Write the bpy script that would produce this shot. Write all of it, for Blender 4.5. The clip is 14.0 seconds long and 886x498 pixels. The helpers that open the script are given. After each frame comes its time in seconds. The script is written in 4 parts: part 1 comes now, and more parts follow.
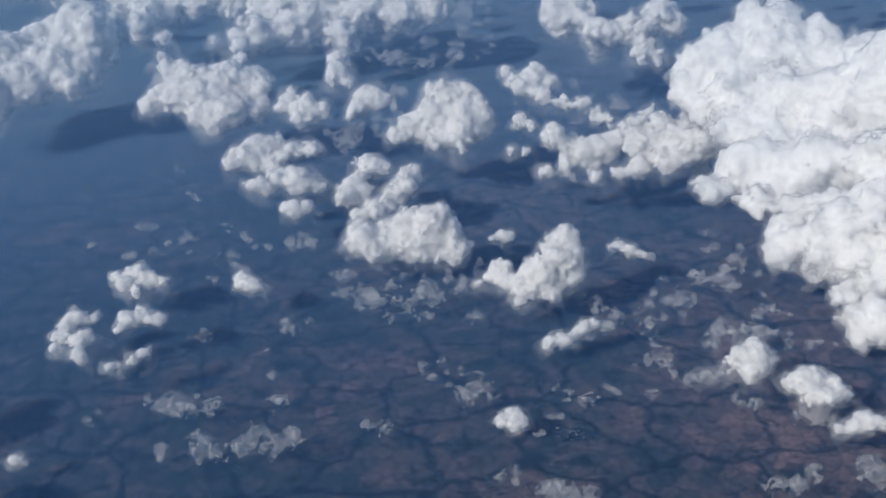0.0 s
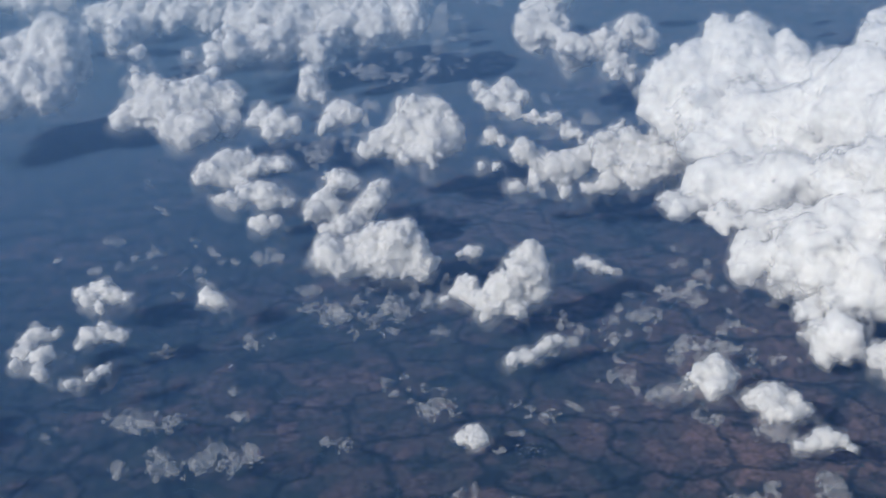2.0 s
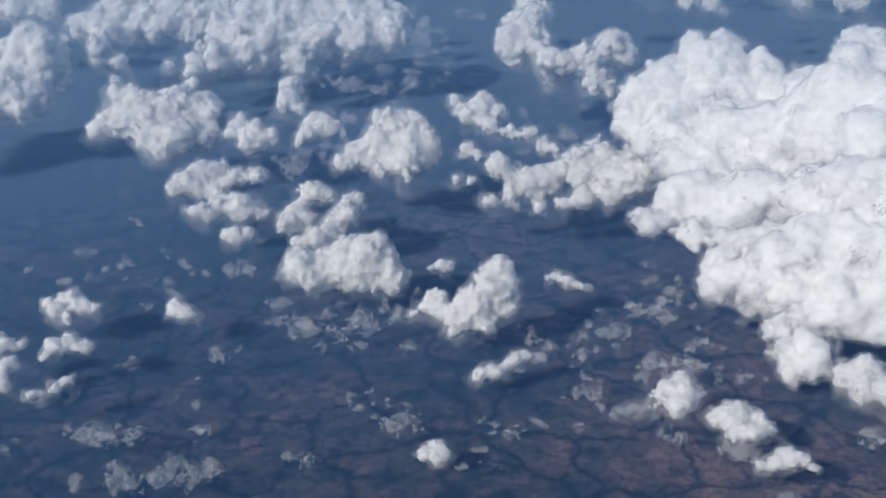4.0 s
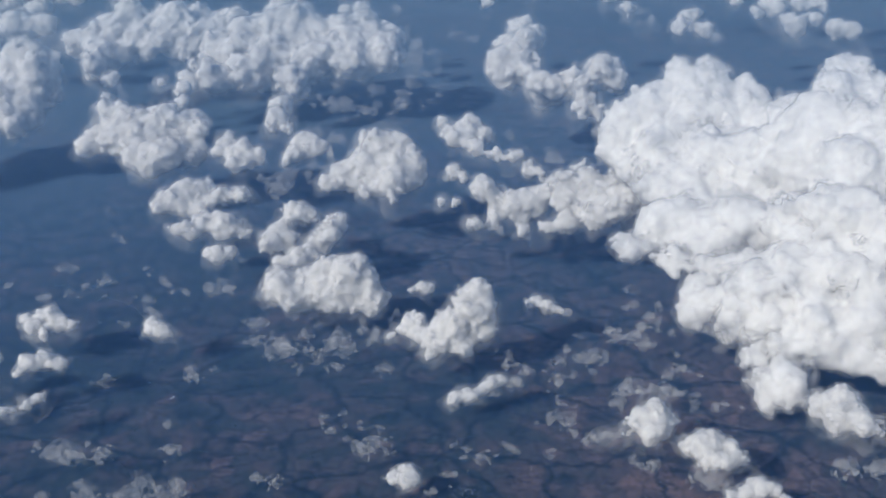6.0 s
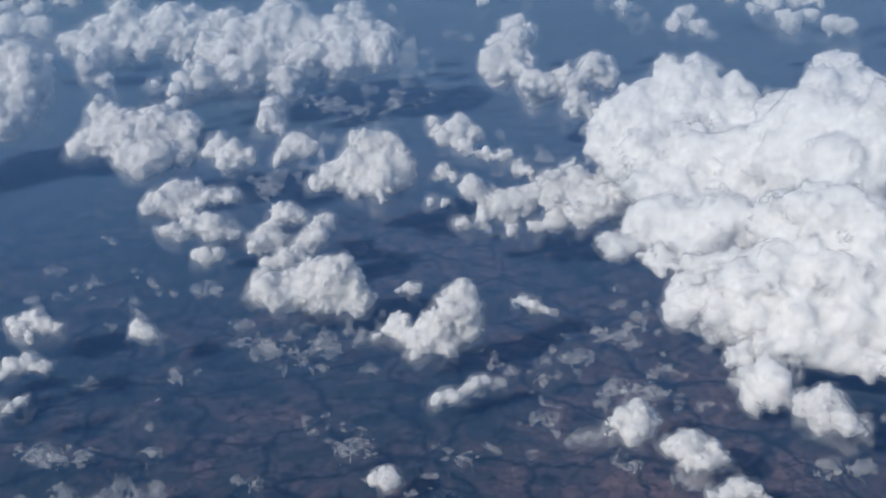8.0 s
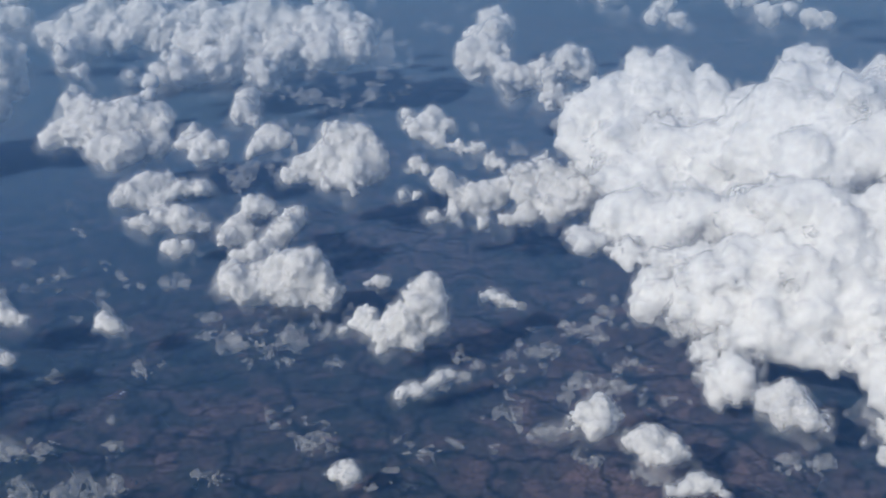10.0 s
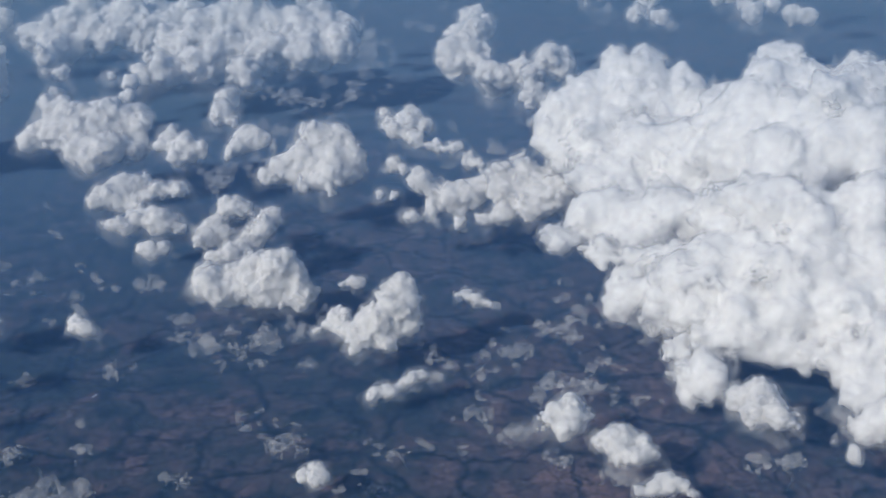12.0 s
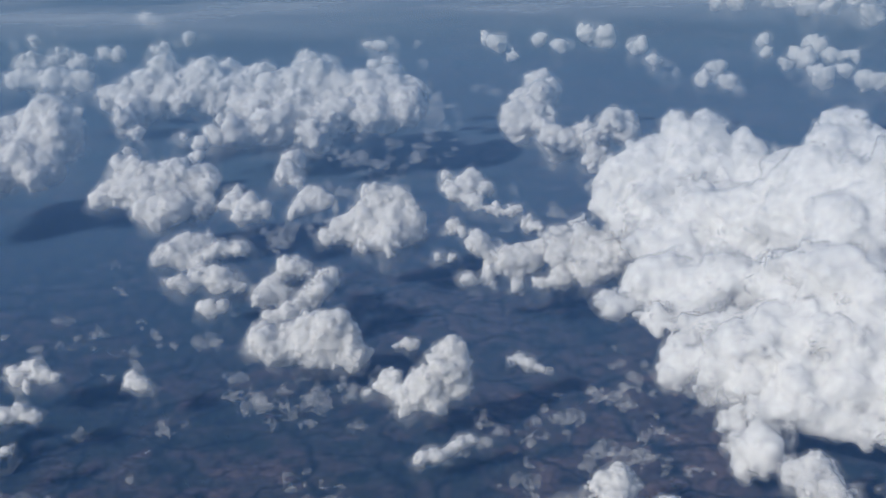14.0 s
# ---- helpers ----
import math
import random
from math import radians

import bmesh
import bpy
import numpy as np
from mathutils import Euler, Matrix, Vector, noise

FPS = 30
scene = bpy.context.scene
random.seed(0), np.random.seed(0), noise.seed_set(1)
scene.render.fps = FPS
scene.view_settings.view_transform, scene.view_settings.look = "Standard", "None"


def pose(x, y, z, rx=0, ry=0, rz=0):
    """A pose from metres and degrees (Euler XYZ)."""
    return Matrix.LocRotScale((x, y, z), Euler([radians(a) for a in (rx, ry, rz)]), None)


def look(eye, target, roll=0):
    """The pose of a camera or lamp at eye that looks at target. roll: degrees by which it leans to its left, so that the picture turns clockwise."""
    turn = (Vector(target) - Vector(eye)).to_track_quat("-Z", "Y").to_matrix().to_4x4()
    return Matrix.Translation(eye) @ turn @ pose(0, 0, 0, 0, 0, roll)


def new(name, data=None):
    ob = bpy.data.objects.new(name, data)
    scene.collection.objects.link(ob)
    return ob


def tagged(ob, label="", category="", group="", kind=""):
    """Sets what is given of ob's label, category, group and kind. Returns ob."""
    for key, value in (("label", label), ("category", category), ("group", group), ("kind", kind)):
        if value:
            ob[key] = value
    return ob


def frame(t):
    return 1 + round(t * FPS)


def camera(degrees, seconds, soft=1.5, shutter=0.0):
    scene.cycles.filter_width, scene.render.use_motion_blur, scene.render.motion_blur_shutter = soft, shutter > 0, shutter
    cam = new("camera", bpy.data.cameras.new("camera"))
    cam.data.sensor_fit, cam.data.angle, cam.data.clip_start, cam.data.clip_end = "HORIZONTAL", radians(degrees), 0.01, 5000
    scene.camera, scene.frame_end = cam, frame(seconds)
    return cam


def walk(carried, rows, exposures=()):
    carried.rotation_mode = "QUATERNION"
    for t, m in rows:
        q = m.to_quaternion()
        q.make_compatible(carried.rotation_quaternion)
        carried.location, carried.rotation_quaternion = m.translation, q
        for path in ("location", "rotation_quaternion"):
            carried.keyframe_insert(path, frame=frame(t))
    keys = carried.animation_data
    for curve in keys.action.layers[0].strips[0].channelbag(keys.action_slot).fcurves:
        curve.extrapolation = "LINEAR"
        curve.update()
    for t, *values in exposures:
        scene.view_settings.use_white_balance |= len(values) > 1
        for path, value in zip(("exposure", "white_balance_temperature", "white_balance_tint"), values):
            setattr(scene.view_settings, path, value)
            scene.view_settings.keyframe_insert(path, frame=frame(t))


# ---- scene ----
# The country and its clouds at one to a hundred: one unit stands for a hundred metres,
# the aircraft flies at 100 units above the fields.
cam = camera(43.0, 14.0, soft=1.6)
PATH = [
    (0.0, -16.689, 0.493, 100.0, -23.957, 2.178, -10.801),
    (0.5, -15.497, 0.458, 100.0, -23.636, 2.254, -11.069),
    (1.0, -14.305, 0.423, 100.0, -23.511, 2.323, -11.282),
    (1.5, -13.113, 0.388, 100.0, -23.431, 2.253, -11.296),
    (2.0, -11.921, 0.352, 100.0, -23.302, 1.975, -11.237),
    (2.5, -10.728, 0.317, 100.0, -23.143, 1.801, -11.261),
    (3.0, -9.536, 0.282, 100.0, -23.027, 1.657, -11.329),
    (5.5, -3.576, 0.106, 100.0, -21.940, 0.696, -10.801),
    (6.0, -2.384, 0.070, 100.0, -21.651, 0.557, -10.708),
    (6.5, -1.192, 0.035, 100.0, -21.534, 1.109, -10.779),
    (7.0, 0.000, -0.000, 100.0, -21.611, 1.229, -10.661),
    (7.5, 1.192, -0.035, 100.0, -21.686, 1.403, -10.590),
    (8.0, 2.384, -0.070, 100.0, -21.718, 1.073, -10.352),
    (10.5, 8.344, -0.247, 100.0, -22.217, 0.784, -10.722),
    (11.0, 9.536, -0.282, 100.0, -22.250, 1.010, -10.914),
    (11.5, 10.728, -0.317, 100.0, -22.265, 0.897, -10.883),
    (12.0, 11.921, -0.352, 100.0, -22.253, 1.091, -10.863),
    (12.5, 13.113, -0.388, 100.0, -22.253, 1.118, -10.692),
    (13.0, 14.305, -0.423, 100.0, -22.229, 1.295, -10.580),
    (13.5, 15.497, -0.458, 100.0, -20.486, 1.513, -8.388),
    (14.0, 16.689, -0.493, 100.0, -19.033, 1.649, -6.800),
]
walk(cam, [(t, pose(x, y, z, 90 + p, r, w)) for t, x, y, z, p, r, w in PATH], [(0.0, 0.2), (3.0, 0.2), (6.5, 0.16), (12.5, 0.1), (14.0, 0.08)])

# ---- light ----
SUN_EL, SUN_AZ = 34.0, 213.0      # degrees; the sun stands behind the camera's left shoulder
world = bpy.data.worlds.new("sky")
scene.world = world
scene.cycles.transparent_max_bounces = 40
world.use_nodes = True
wn = world.node_tree.nodes
sky = wn.new("ShaderNodeTexSky")
sky.sky_type, sky.sun_disc = "NISHITA", False
sky.sun_elevation = radians(SUN_EL)
sky.sun_rotation = radians(90 - SUN_AZ)
wn["Background"].inputs[1].default_value = 0.12
world.node_tree.links.new(sky.outputs[0], wn["Background"].inputs[0])
sun_data = bpy.data.lights.new("sun", "SUN")
sun_data.energy, sun_data.angle, sun_data.color = 2.6, radians(1.0), (1.0, 0.96, 0.89)
sun = new("sun", sun_data)
a, e = radians(SUN_AZ), radians(SUN_EL)
sun.matrix_world = look((math.cos(a) * math.cos(e) * 300, math.sin(a) * math.cos(e) * 300, 300 * math.sin(e)), (0, 0, 0))


# ---- materials ----
def material(name):
    m = bpy.data.materials.new(name)
    m.use_nodes = True
    nt = m.node_tree
    nt.nodes.clear()

    def node(kind, **ins):
        n = nt.nodes.new("ShaderNode" + kind)
        for k, v in ins.items():
            n.inputs[k.replace("_", " ")].default_value = v
        return n

    def link(p, q):
        nt.links.new(p, q)
    out = node("OutputMaterial")
    return m, node, link, out


def ramp(n, stops):
    el = n.color_ramp.elements
    while len(el) < len(stops):
        el.new(0.5)
    for x, (p, col) in zip(el, stops):
        x.position = p
        x.color = (*col, 1)
    return n


def cloud_core_material(name, low, high, depth):
    """Dense white water droplets: light soaks in and comes out a little further on."""
    m, node, link, out = material(name)
    bsdf = node("BsdfPrincipled", Roughness=1.0)
    bsdf.inputs["Specular IOR Level"].default_value = 0.0
    bsdf.inputs["Subsurface Weight"].default_value = 1.0
    bsdf.inputs["Subsurface Radius"].default_value = (1, 1, 1)
    bsdf.inputs["Subsurface Scale"].default_value = depth
    co = node("TexCoord")
    tint = node("TexNoise", Scale=0.04, Detail=5.0)
    link(co.outputs["Object"], tint.inputs["Vector"])
    col = ramp(node("ValToRGB"), [(0.3, low), (0.7, high)])
    link(tint.outputs[0], col.inputs[0])
    link(col.outputs[0], bsdf.inputs["Base Color"])
    fine = node("TexNoise", Scale=0.22, Detail=6.0, Roughness=0.6)
    link(co.outputs["Object"], fine.inputs["Vector"])
    bump = node("Bump", Strength=0.1, Distance=0.5)
    link(fine.outputs[0], bump.inputs["Height"])
    link(bump.outputs[0], bsdf.inputs["Normal"])
    link(bsdf.outputs[0], out.inputs[0])
    return m


def cloud_edge_material(name, least, most):
    """Thinning droplets at a cloud's edge: part of the light goes straight through, in uneven patches."""
    m, node, link, out = material(name)
    co = node("TexCoord")
    n = node("TexNoise", Scale=0.06, Detail=4.0, Roughness=0.55)
    link(co.outputs["Object"], n.inputs["Vector"])
    r = ramp(node("ValToRGB"), [(0.34, (least,) * 3), (0.66, (most,) * 3)])
    link(n.outputs[0], r.inputs[0])
    lit = node("BsdfDiffuse")
    lit.inputs[0].default_value = (0.8, 0.8, 0.79, 1)
    passed = node("BsdfTranslucent")
    passed.inputs[0].default_value = (0.8, 0.8, 0.79, 1)
    both = node("MixShader")
    both.inputs[0].default_value = 0.45
    link(lit.outputs[0], both.inputs[1])
    link(passed.outputs[0], both.inputs[2])
    clear = node("BsdfTransparent")
    mix = node("MixShader")
    link(r.outputs[0], mix.inputs[0])
    link(clear.outputs[0], mix.inputs[1])
    link(both.outputs[0], mix.inputs[2])
    link(mix.outputs[0], out.inputs[0])
    return m


CORE = cloud_core_material("cloud_core", (0.64, 0.64, 0.64), (0.76, 0.755, 0.745), 3.2)
DENSE = cloud_core_material("dense_cloud_core", (0.87, 0.87, 0.87), (0.935, 0.93, 0.915), 6.5)
EDGE = cloud_edge_material("cloud_edge", 0.1, 0.28)
PUFF = cloud_edge_material("cloud_puff", 0.03, 0.2)
THIN = cloud_edge_material("cloud_thin", 0.04, 0.14)
FAINT = cloud_edge_material("cloud_faint", 0.01, 0.08)


def ground_material():
    """Small crooked fields with hedges, woods along the valleys, pale lanes and villages too small to tell apart."""
    m, node, link, out = material("farmland")
    bsdf = node("BsdfPrincipled", Roughness=0.95)
    bsdf.inputs["Specular IOR Level"].default_value = 0.1
    co = node("TexCoord")

    def noise_at(scale, detail, rough=0.6):
        n = node("TexNoise", Scale=scale, Detail=detail, Roughness=rough)
        link(co.outputs["Object"], n.inputs["Vector"])
        return n

    def bent(amount, scale):
        n = noise_at(scale, 5.0)
        add = node("VectorMath")
        add.operation = "MULTIPLY_ADD"
        add.inputs[1].default_value = (amount, amount, 0)
        link(n.outputs["Color"], add.inputs[0])
        link(co.outputs["Object"], add.inputs[2])
        return add.outputs[0]

    def cells(scale, vec, feature="F1"):
        v = node("TexVoronoi", Scale=scale)
        v.voronoi_dimensions, v.feature = "2D", feature
        link(vec, v.inputs["Vector"])
        return v

    def math_op(kind, p, q):
        n = node("Math")
        n.operation = kind
        for sock, x in zip(n.inputs, (p, q)):
            if isinstance(x, float):
                sock.default_value = x
            else:
                link(x, sock)
        return n.outputs[0]

    crooked = bent(3.0, 0.3)
    wide = bent(16.0, 0.07)
    field, field_edge = cells(0.3, crooked), cells(0.3, crooked, "DISTANCE_TO_EDGE")
    strip = cells(0.62, crooked)
    lane = cells(0.06, wide, "DISTANCE_TO_EDGE")
    sep = node("SeparateColor")
    link(field.outputs["Color"], sep.inputs[0])
    sep_strip = node("SeparateColor")
    link(strip.outputs["Color"], sep_strip.inputs[0])
    region = node("MapRange")
    region.inputs[1].default_value, region.inputs[2].default_value = 0.33, 0.67
    region.inputs[3].default_value, region.inputs[4].default_value = -0.12, 0.5
    link(noise_at(0.022, 6.0).outputs[0], region.inputs[0])
    kind = math_op("ADD", math_op("MULTIPLY", sep.outputs[0], 0.34), math_op("ADD", math_op("MULTIPLY", sep_strip.outputs[0], 0.12), region.outputs[0]))
    kind = math_op("ADD", kind, math_op("MULTIPLY", math_op("SUBTRACT", noise_at(0.22, 9.0, 0.65).outputs[0], 0.42), 0.9))
    place = node("SeparateXYZ")
    link(co.outputs["Object"], place.inputs[0])
    soil_and_shade = node("MapRange")
    soil_and_shade.inputs[1].default_value, soil_and_shade.inputs[2].default_value = -40, 80
    soil_and_shade.inputs[3].default_value, soil_and_shade.inputs[4].default_value = -0.12, 0.2
    link(place.outputs[0], soil_and_shade.inputs[0])
    kind = math_op("ADD", kind, soil_and_shade.outputs[0])          # redder soil towards the east; the west is darkened in colour for shade
    col = ramp(node("ValToRGB"), [(0.1, (0.024, 0.037, 0.028)), (0.35, (0.043, 0.048, 0.04)), (0.52, (0.07, 0.061, 0.05)),
                                 (0.72, (0.105, 0.074, 0.063)), (0.95, (0.175, 0.112, 0.09))])
    link(kind, col.inputs[0])
    hedge = ramp(node("ValToRGB"), [(0.01, (0.62, 0.68, 0.66)), (0.12, (1, 1, 1))])
    link(field_edge.outputs["Distance"], hedge.inputs[0])
    valley = ramp(node("ValToRGB"), [(0.02, (0.3, 0.38, 0.36)), (0.045, (0.85, 0.88, 0.86)), (0.1, (1, 1, 1))])
    link(lane.outputs["Distance"], valley.inputs[0])
    woods = ramp(node("ValToRGB"), [(0.53, (1, 1, 1)), (0.6, (0.34, 0.43, 0.4))])
    link(noise_at(0.16, 9.0, 0.68).outputs[0], woods.inputs[0])
    grain = ramp(node("ValToRGB"), [(0.3, (0.5, 0.5, 0.5)), (0.7, (1.5, 1.5, 1.5))])
    link(noise_at(1.3, 8.0, 0.75).outputs[0], grain.inputs[0])
    last = col.outputs[0]
    for other in (hedge, valley, woods, grain):
        mul = node("MixRGB", Fac=1.0)
        mul.blend_type = "MULTIPLY"
        link(last, mul.inputs[1])
        link(other.outputs[0], mul.inputs[2])
        last = mul.outputs[0]
    link(last, bsdf.inputs["Base Color"])
    link(bsdf.outputs[0], out.inputs[0])
    return m


def painted_haze_material(name, first, last, thin, thick):
    """Distance haze painted as a blue sheet, denser where further off over the country."""
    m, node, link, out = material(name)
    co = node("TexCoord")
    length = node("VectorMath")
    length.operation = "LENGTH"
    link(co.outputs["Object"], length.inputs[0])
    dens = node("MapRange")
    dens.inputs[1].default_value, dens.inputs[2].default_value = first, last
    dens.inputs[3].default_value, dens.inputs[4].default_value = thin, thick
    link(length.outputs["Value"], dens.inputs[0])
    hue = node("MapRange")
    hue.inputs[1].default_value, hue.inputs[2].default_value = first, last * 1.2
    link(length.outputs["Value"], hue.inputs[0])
    # airlight put into the sheet's colour: deep blue near, paler far off
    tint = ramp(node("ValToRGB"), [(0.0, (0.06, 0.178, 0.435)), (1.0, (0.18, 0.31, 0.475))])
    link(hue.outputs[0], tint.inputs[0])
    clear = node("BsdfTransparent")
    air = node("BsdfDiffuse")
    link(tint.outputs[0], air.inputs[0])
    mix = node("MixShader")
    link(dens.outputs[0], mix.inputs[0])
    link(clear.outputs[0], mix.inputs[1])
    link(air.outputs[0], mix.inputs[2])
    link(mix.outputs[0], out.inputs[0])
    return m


# ---- structure ----
def mesh_of(name, verts, faces, mat, smooth=True):
    """A mesh from arrays of corners and of faces that all have the same number of corners."""
    verts, faces = np.asarray(verts, dtype=np.float32), np.asarray(faces, dtype=np.int32)
    me = bpy.data.meshes.new(name)
    me.vertices.add(len(verts))
    me.vertices.foreach_set("co", verts.ravel())
    me.loops.add(faces.size)
    me.loops.foreach_set("vertex_index", faces.ravel())
    me.polygons.add(len(faces))
    me.polygons.foreach_set("loop_start", np.arange(0, faces.size, faces.shape[1], dtype=np.int32))
    me.update(calc_edges=True)
    me.materials.append(mat)
    if smooth:
        me.polygons.foreach_set("use_smooth", [True] * len(me.polygons))
    return me


def sheet(name, xs, ys, height, mat):
    verts = [(x, y, height(x, y)) for y in ys for x in xs]
    n = len(xs)
    faces = [(i + j * n, i + 1 + j * n, i + 1 + (j + 1) * n, i + (j + 1) * n) for j in range(len(ys) - 1) for i in range(n - 1)]
    return new(name, mesh_of(name, verts, faces, mat))


def relief(x, y):
    if abs(x - 60) > 700 or abs(y - 400) > 700:
        return -0.6
    return 0.25 * noise.fractal((x * 0.03, y * 0.03, 0.0), 1.0, 2.0, 4) - 0.5


near = [-640 + 8 * k for k in range(176)]
xs = [-6500, -4000, -2000, -1000] + near + [1000, 2000, 4000, 6500]
ys = [-6500, -3000, -1000] + [-240 + 8 * k for k in range(160)] + [1400, 2000, 3000, 4500, 6500]
tagged(sheet("ground", xs, ys, relief, ground_material()), "brown and dark green farmland patchwork far below", "ground", kind="structure")
# Two tinted sheets added to paint haze over the clouds and the ground.
haze = tagged(sheet("haze_sheet", [-5000, 0, 5000], [-5000, 0, 5000], lambda x, y: 0.0, painted_haze_material("upper_haze_tint", 22, 105, 0.118, 0.47)),
              "blue-tinted sheet that paints in distance haze above the clouds", "haze", kind="structure")
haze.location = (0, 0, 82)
haze.visible_shadow = False       # the painted haze lets the sun through
low_haze = tagged(sheet("ground_haze_sheet", [-5000, 0, 5000], [-5000, 0, 5000], lambda x, y: 0.0, painted_haze_material("ground_haze_sheet", 115, 330, 0.03, 0.4)),
                  "blue-tinted sheet that paints in ground haze under the clouds", "haze", kind="structure")
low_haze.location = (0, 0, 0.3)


def veil_material():
    m, node, link, out = material("stratus_veil")
    co = node("TexCoord")
    stretch = node("Mapping")
    stretch.inputs["Scale"].default_value = (0.006, 0.011, 0.01)
    link(co.outputs["Object"], stretch.inputs["Vector"])
    n = node("TexNoise", Scale=1.0, Detail=8.0, Roughness=0.6)
    link(stretch.outputs[0], n.inputs["Vector"])
    r = ramp(node("ValToRGB"), [(0.36, (0, 0, 0)), (0.66, (0.6, 0.6, 0.6))])
    link(n.outputs[0], r.inputs[0])
    sep = node("SeparateXYZ")
    link(co.outputs["Object"], sep.inputs[0])
    start = node("MapRange")
    start.inputs[1].default_value, start.inputs[2].default_value = 0, 90
    link(sep.outputs[1], start.inputs[0])
    mul = node("Math")
    mul.operation = "MULTIPLY"
    link(r.outputs[0], mul.inputs[0])
    link(start.outputs[0], mul.inputs[1])
    clear, white = node("BsdfTransparent"), node("BsdfDiffuse")
    white.inputs[0].default_value = (0.8, 0.82, 0.85, 1)
    mix = node("MixShader")
    link(mul.outputs[0], mix.inputs[0])
    link(clear.outputs[0], mix.inputs[1])
    link(white.outputs[0], mix.inputs[2])
    link(mix.outputs[0], out.inputs[0])
    return m


veil = tagged(sheet("stratus_layer", [-1500 + 60 * k for k in range(51)], [40 * k for k in range(60)],
                    lambda x, y: 1.5 * noise.noise((x * 0.01, y * 0.01, 0.0)), veil_material()),
              "thin pale stratus layer far off in haze", "cloud layer", kind="structure")
veil.location = (80, 385, 42)
veil.rotation_euler = (0, 0, radians(-10.7))


# ---- clouds ----
PIXEL = 0.0005        # the angle that the finest billows fill
EYE = np.array((0.0, 0.0, 100.0))
TILE = 96             # steps after which the billow pattern comes round again


def heads(cells, seed):
    """Round heads with creases between them, packed in a block that repeats; about nought on the mean."""
    pts = np.random.RandomState(seed).rand(cells, cells, cells, 3).astype(np.float32)
    x = ((np.arange(TILE) + 0.5) * cells / TILE).astype(np.float32)
    i = np.floor(x).astype(int)
    w = x - i
    best = np.full((TILE, TILE, TILE), 9.0, dtype=np.float32)
    for a in (-1, 0, 1):
        for b in (-1, 0, 1):
            for c in (-1, 0, 1):
                q = pts[np.ix_((i + a) % cells, (i + b) % cells, (i + c) % cells)]
                best = np.minimum(best, (q[..., 0] + (a - w)[:, None, None]) ** 2 + (q[..., 1] + (b - w)[None, :, None]) ** 2
                                  + (q[..., 2] + (c - w)[None, None, :]) ** 2)
    return 0.5 - np.sqrt(best)


def wisps(cells, seed):
    """Smooth uneven noise in a block that repeats."""
    pts = np.random.RandomState(seed).rand(cells, cells, cells).astype(np.float32) * 2 - 1
    x = np.arange(TILE) * cells / TILE
    return resampled(pts, [x, x, x])


def resampled(block, axes):
    """The repeating block read at the given places along each axis, eased between its steps."""
    for k, x in enumerate(axes):
        n = block.shape[k]
        i = np.floor(x).astype(int)
        w = (x - i).astype(np.float32)
        w = (w * w * (3 - 2 * w)).reshape([-1 if m == k else 1 for m in range(3)])
        block = np.take(block, i % n, axis=k) * (1 - w) + np.take(block, (i + 1) % n, axis=k) * w
    return block


HEADS = [(24, heads(4, 1)), (12, heads(8, 2)), (6, heads(16, 3)), (3, heads(32, 4))]
TORN = 0.4 * wisps(8, 5) + 0.6 * wisps(16, 8) + 0.9 * wisps(32, 9) + 0.7 * wisps(48, 10)
WISP = 0.55 * wisps(8, 5) + 0.5 * wisps(16, 6) + 0.4 * wisps(32, 7)
CORNERS = np.array([(i, j, k) for i in (0, 1) for j in (0, 1) for k in (0, 1)])
EDGES = [(i, j) for i in range(8) for j in range(i) if abs(CORNERS[i] - CORNERS[j]).sum() == 1]


def level_skin(f, level):
    """The closed skin, in steps of the grid, on which the field f has the given level."""
    inside = f > level
    count = sum(inside[c[0]:f.shape[0] - 1 + c[0], c[1]:f.shape[1] - 1 + c[1], c[2]:f.shape[2] - 1 + c[2]].astype(np.int8) for c in CORNERS)
    cell = np.argwhere((count > 0) & (count < 8))
    number = np.full(count.shape, -1, dtype=np.int32)
    number[tuple(cell.T)] = np.arange(len(cell))
    g = np.stack([f[tuple((cell + c).T)] for c in CORNERS], 1) - level
    total, hits = np.zeros((len(cell), 3)), np.zeros(len(cell))
    for a, b in EDGES:
        cut = (g[:, a] > 0) != (g[:, b] > 0)
        t = np.where(cut, g[:, a] / np.where(cut, g[:, a] - g[:, b], 1), 0)
        total += cut[:, None] * (CORNERS[a] + t[:, None] * (CORNERS[b] - CORNERS[a]))
        hits += cut
    v = cell + total / hits[:, None]
    quads = []
    for axis in range(3):
        flat = np.moveaxis(inside, axis, 0)
        num = np.moveaxis(number, axis, 0)
        i, j, k = np.nonzero(flat[:-1, 1:-1, 1:-1] != flat[1:, 1:-1, 1:-1])
        out = flat[:-1, 1:-1, 1:-1][i, j, k]
        q = np.stack([num[i, j, k], num[i, j + 1, k], num[i, j + 1, k + 1], num[i, j, k + 1]], 1)
        q = np.where((out if axis != 1 else ~out)[:, None], q, q[:, ::-1])
        quads.append(q)
    return v, np.concatenate(quads)


def joined(lobes):
    """The lobes with a lesser one between each two that nearly touch, so that the heap holds together."""
    more = list(lobes)
    for i, (x, y, z, r) in enumerate(lobes):
        for u, v, w, s in lobes[:i]:
            gap = math.dist((x, y, z), (u, v, w))
            if 0.5 * (r + s) < gap < 1.25 * (r + s):
                more.append(((x + u) / 2, (y + v) / 2, (z + w) / 2 - 0.1 * min(r, s), 0.72 * min(r, s)))
    return more


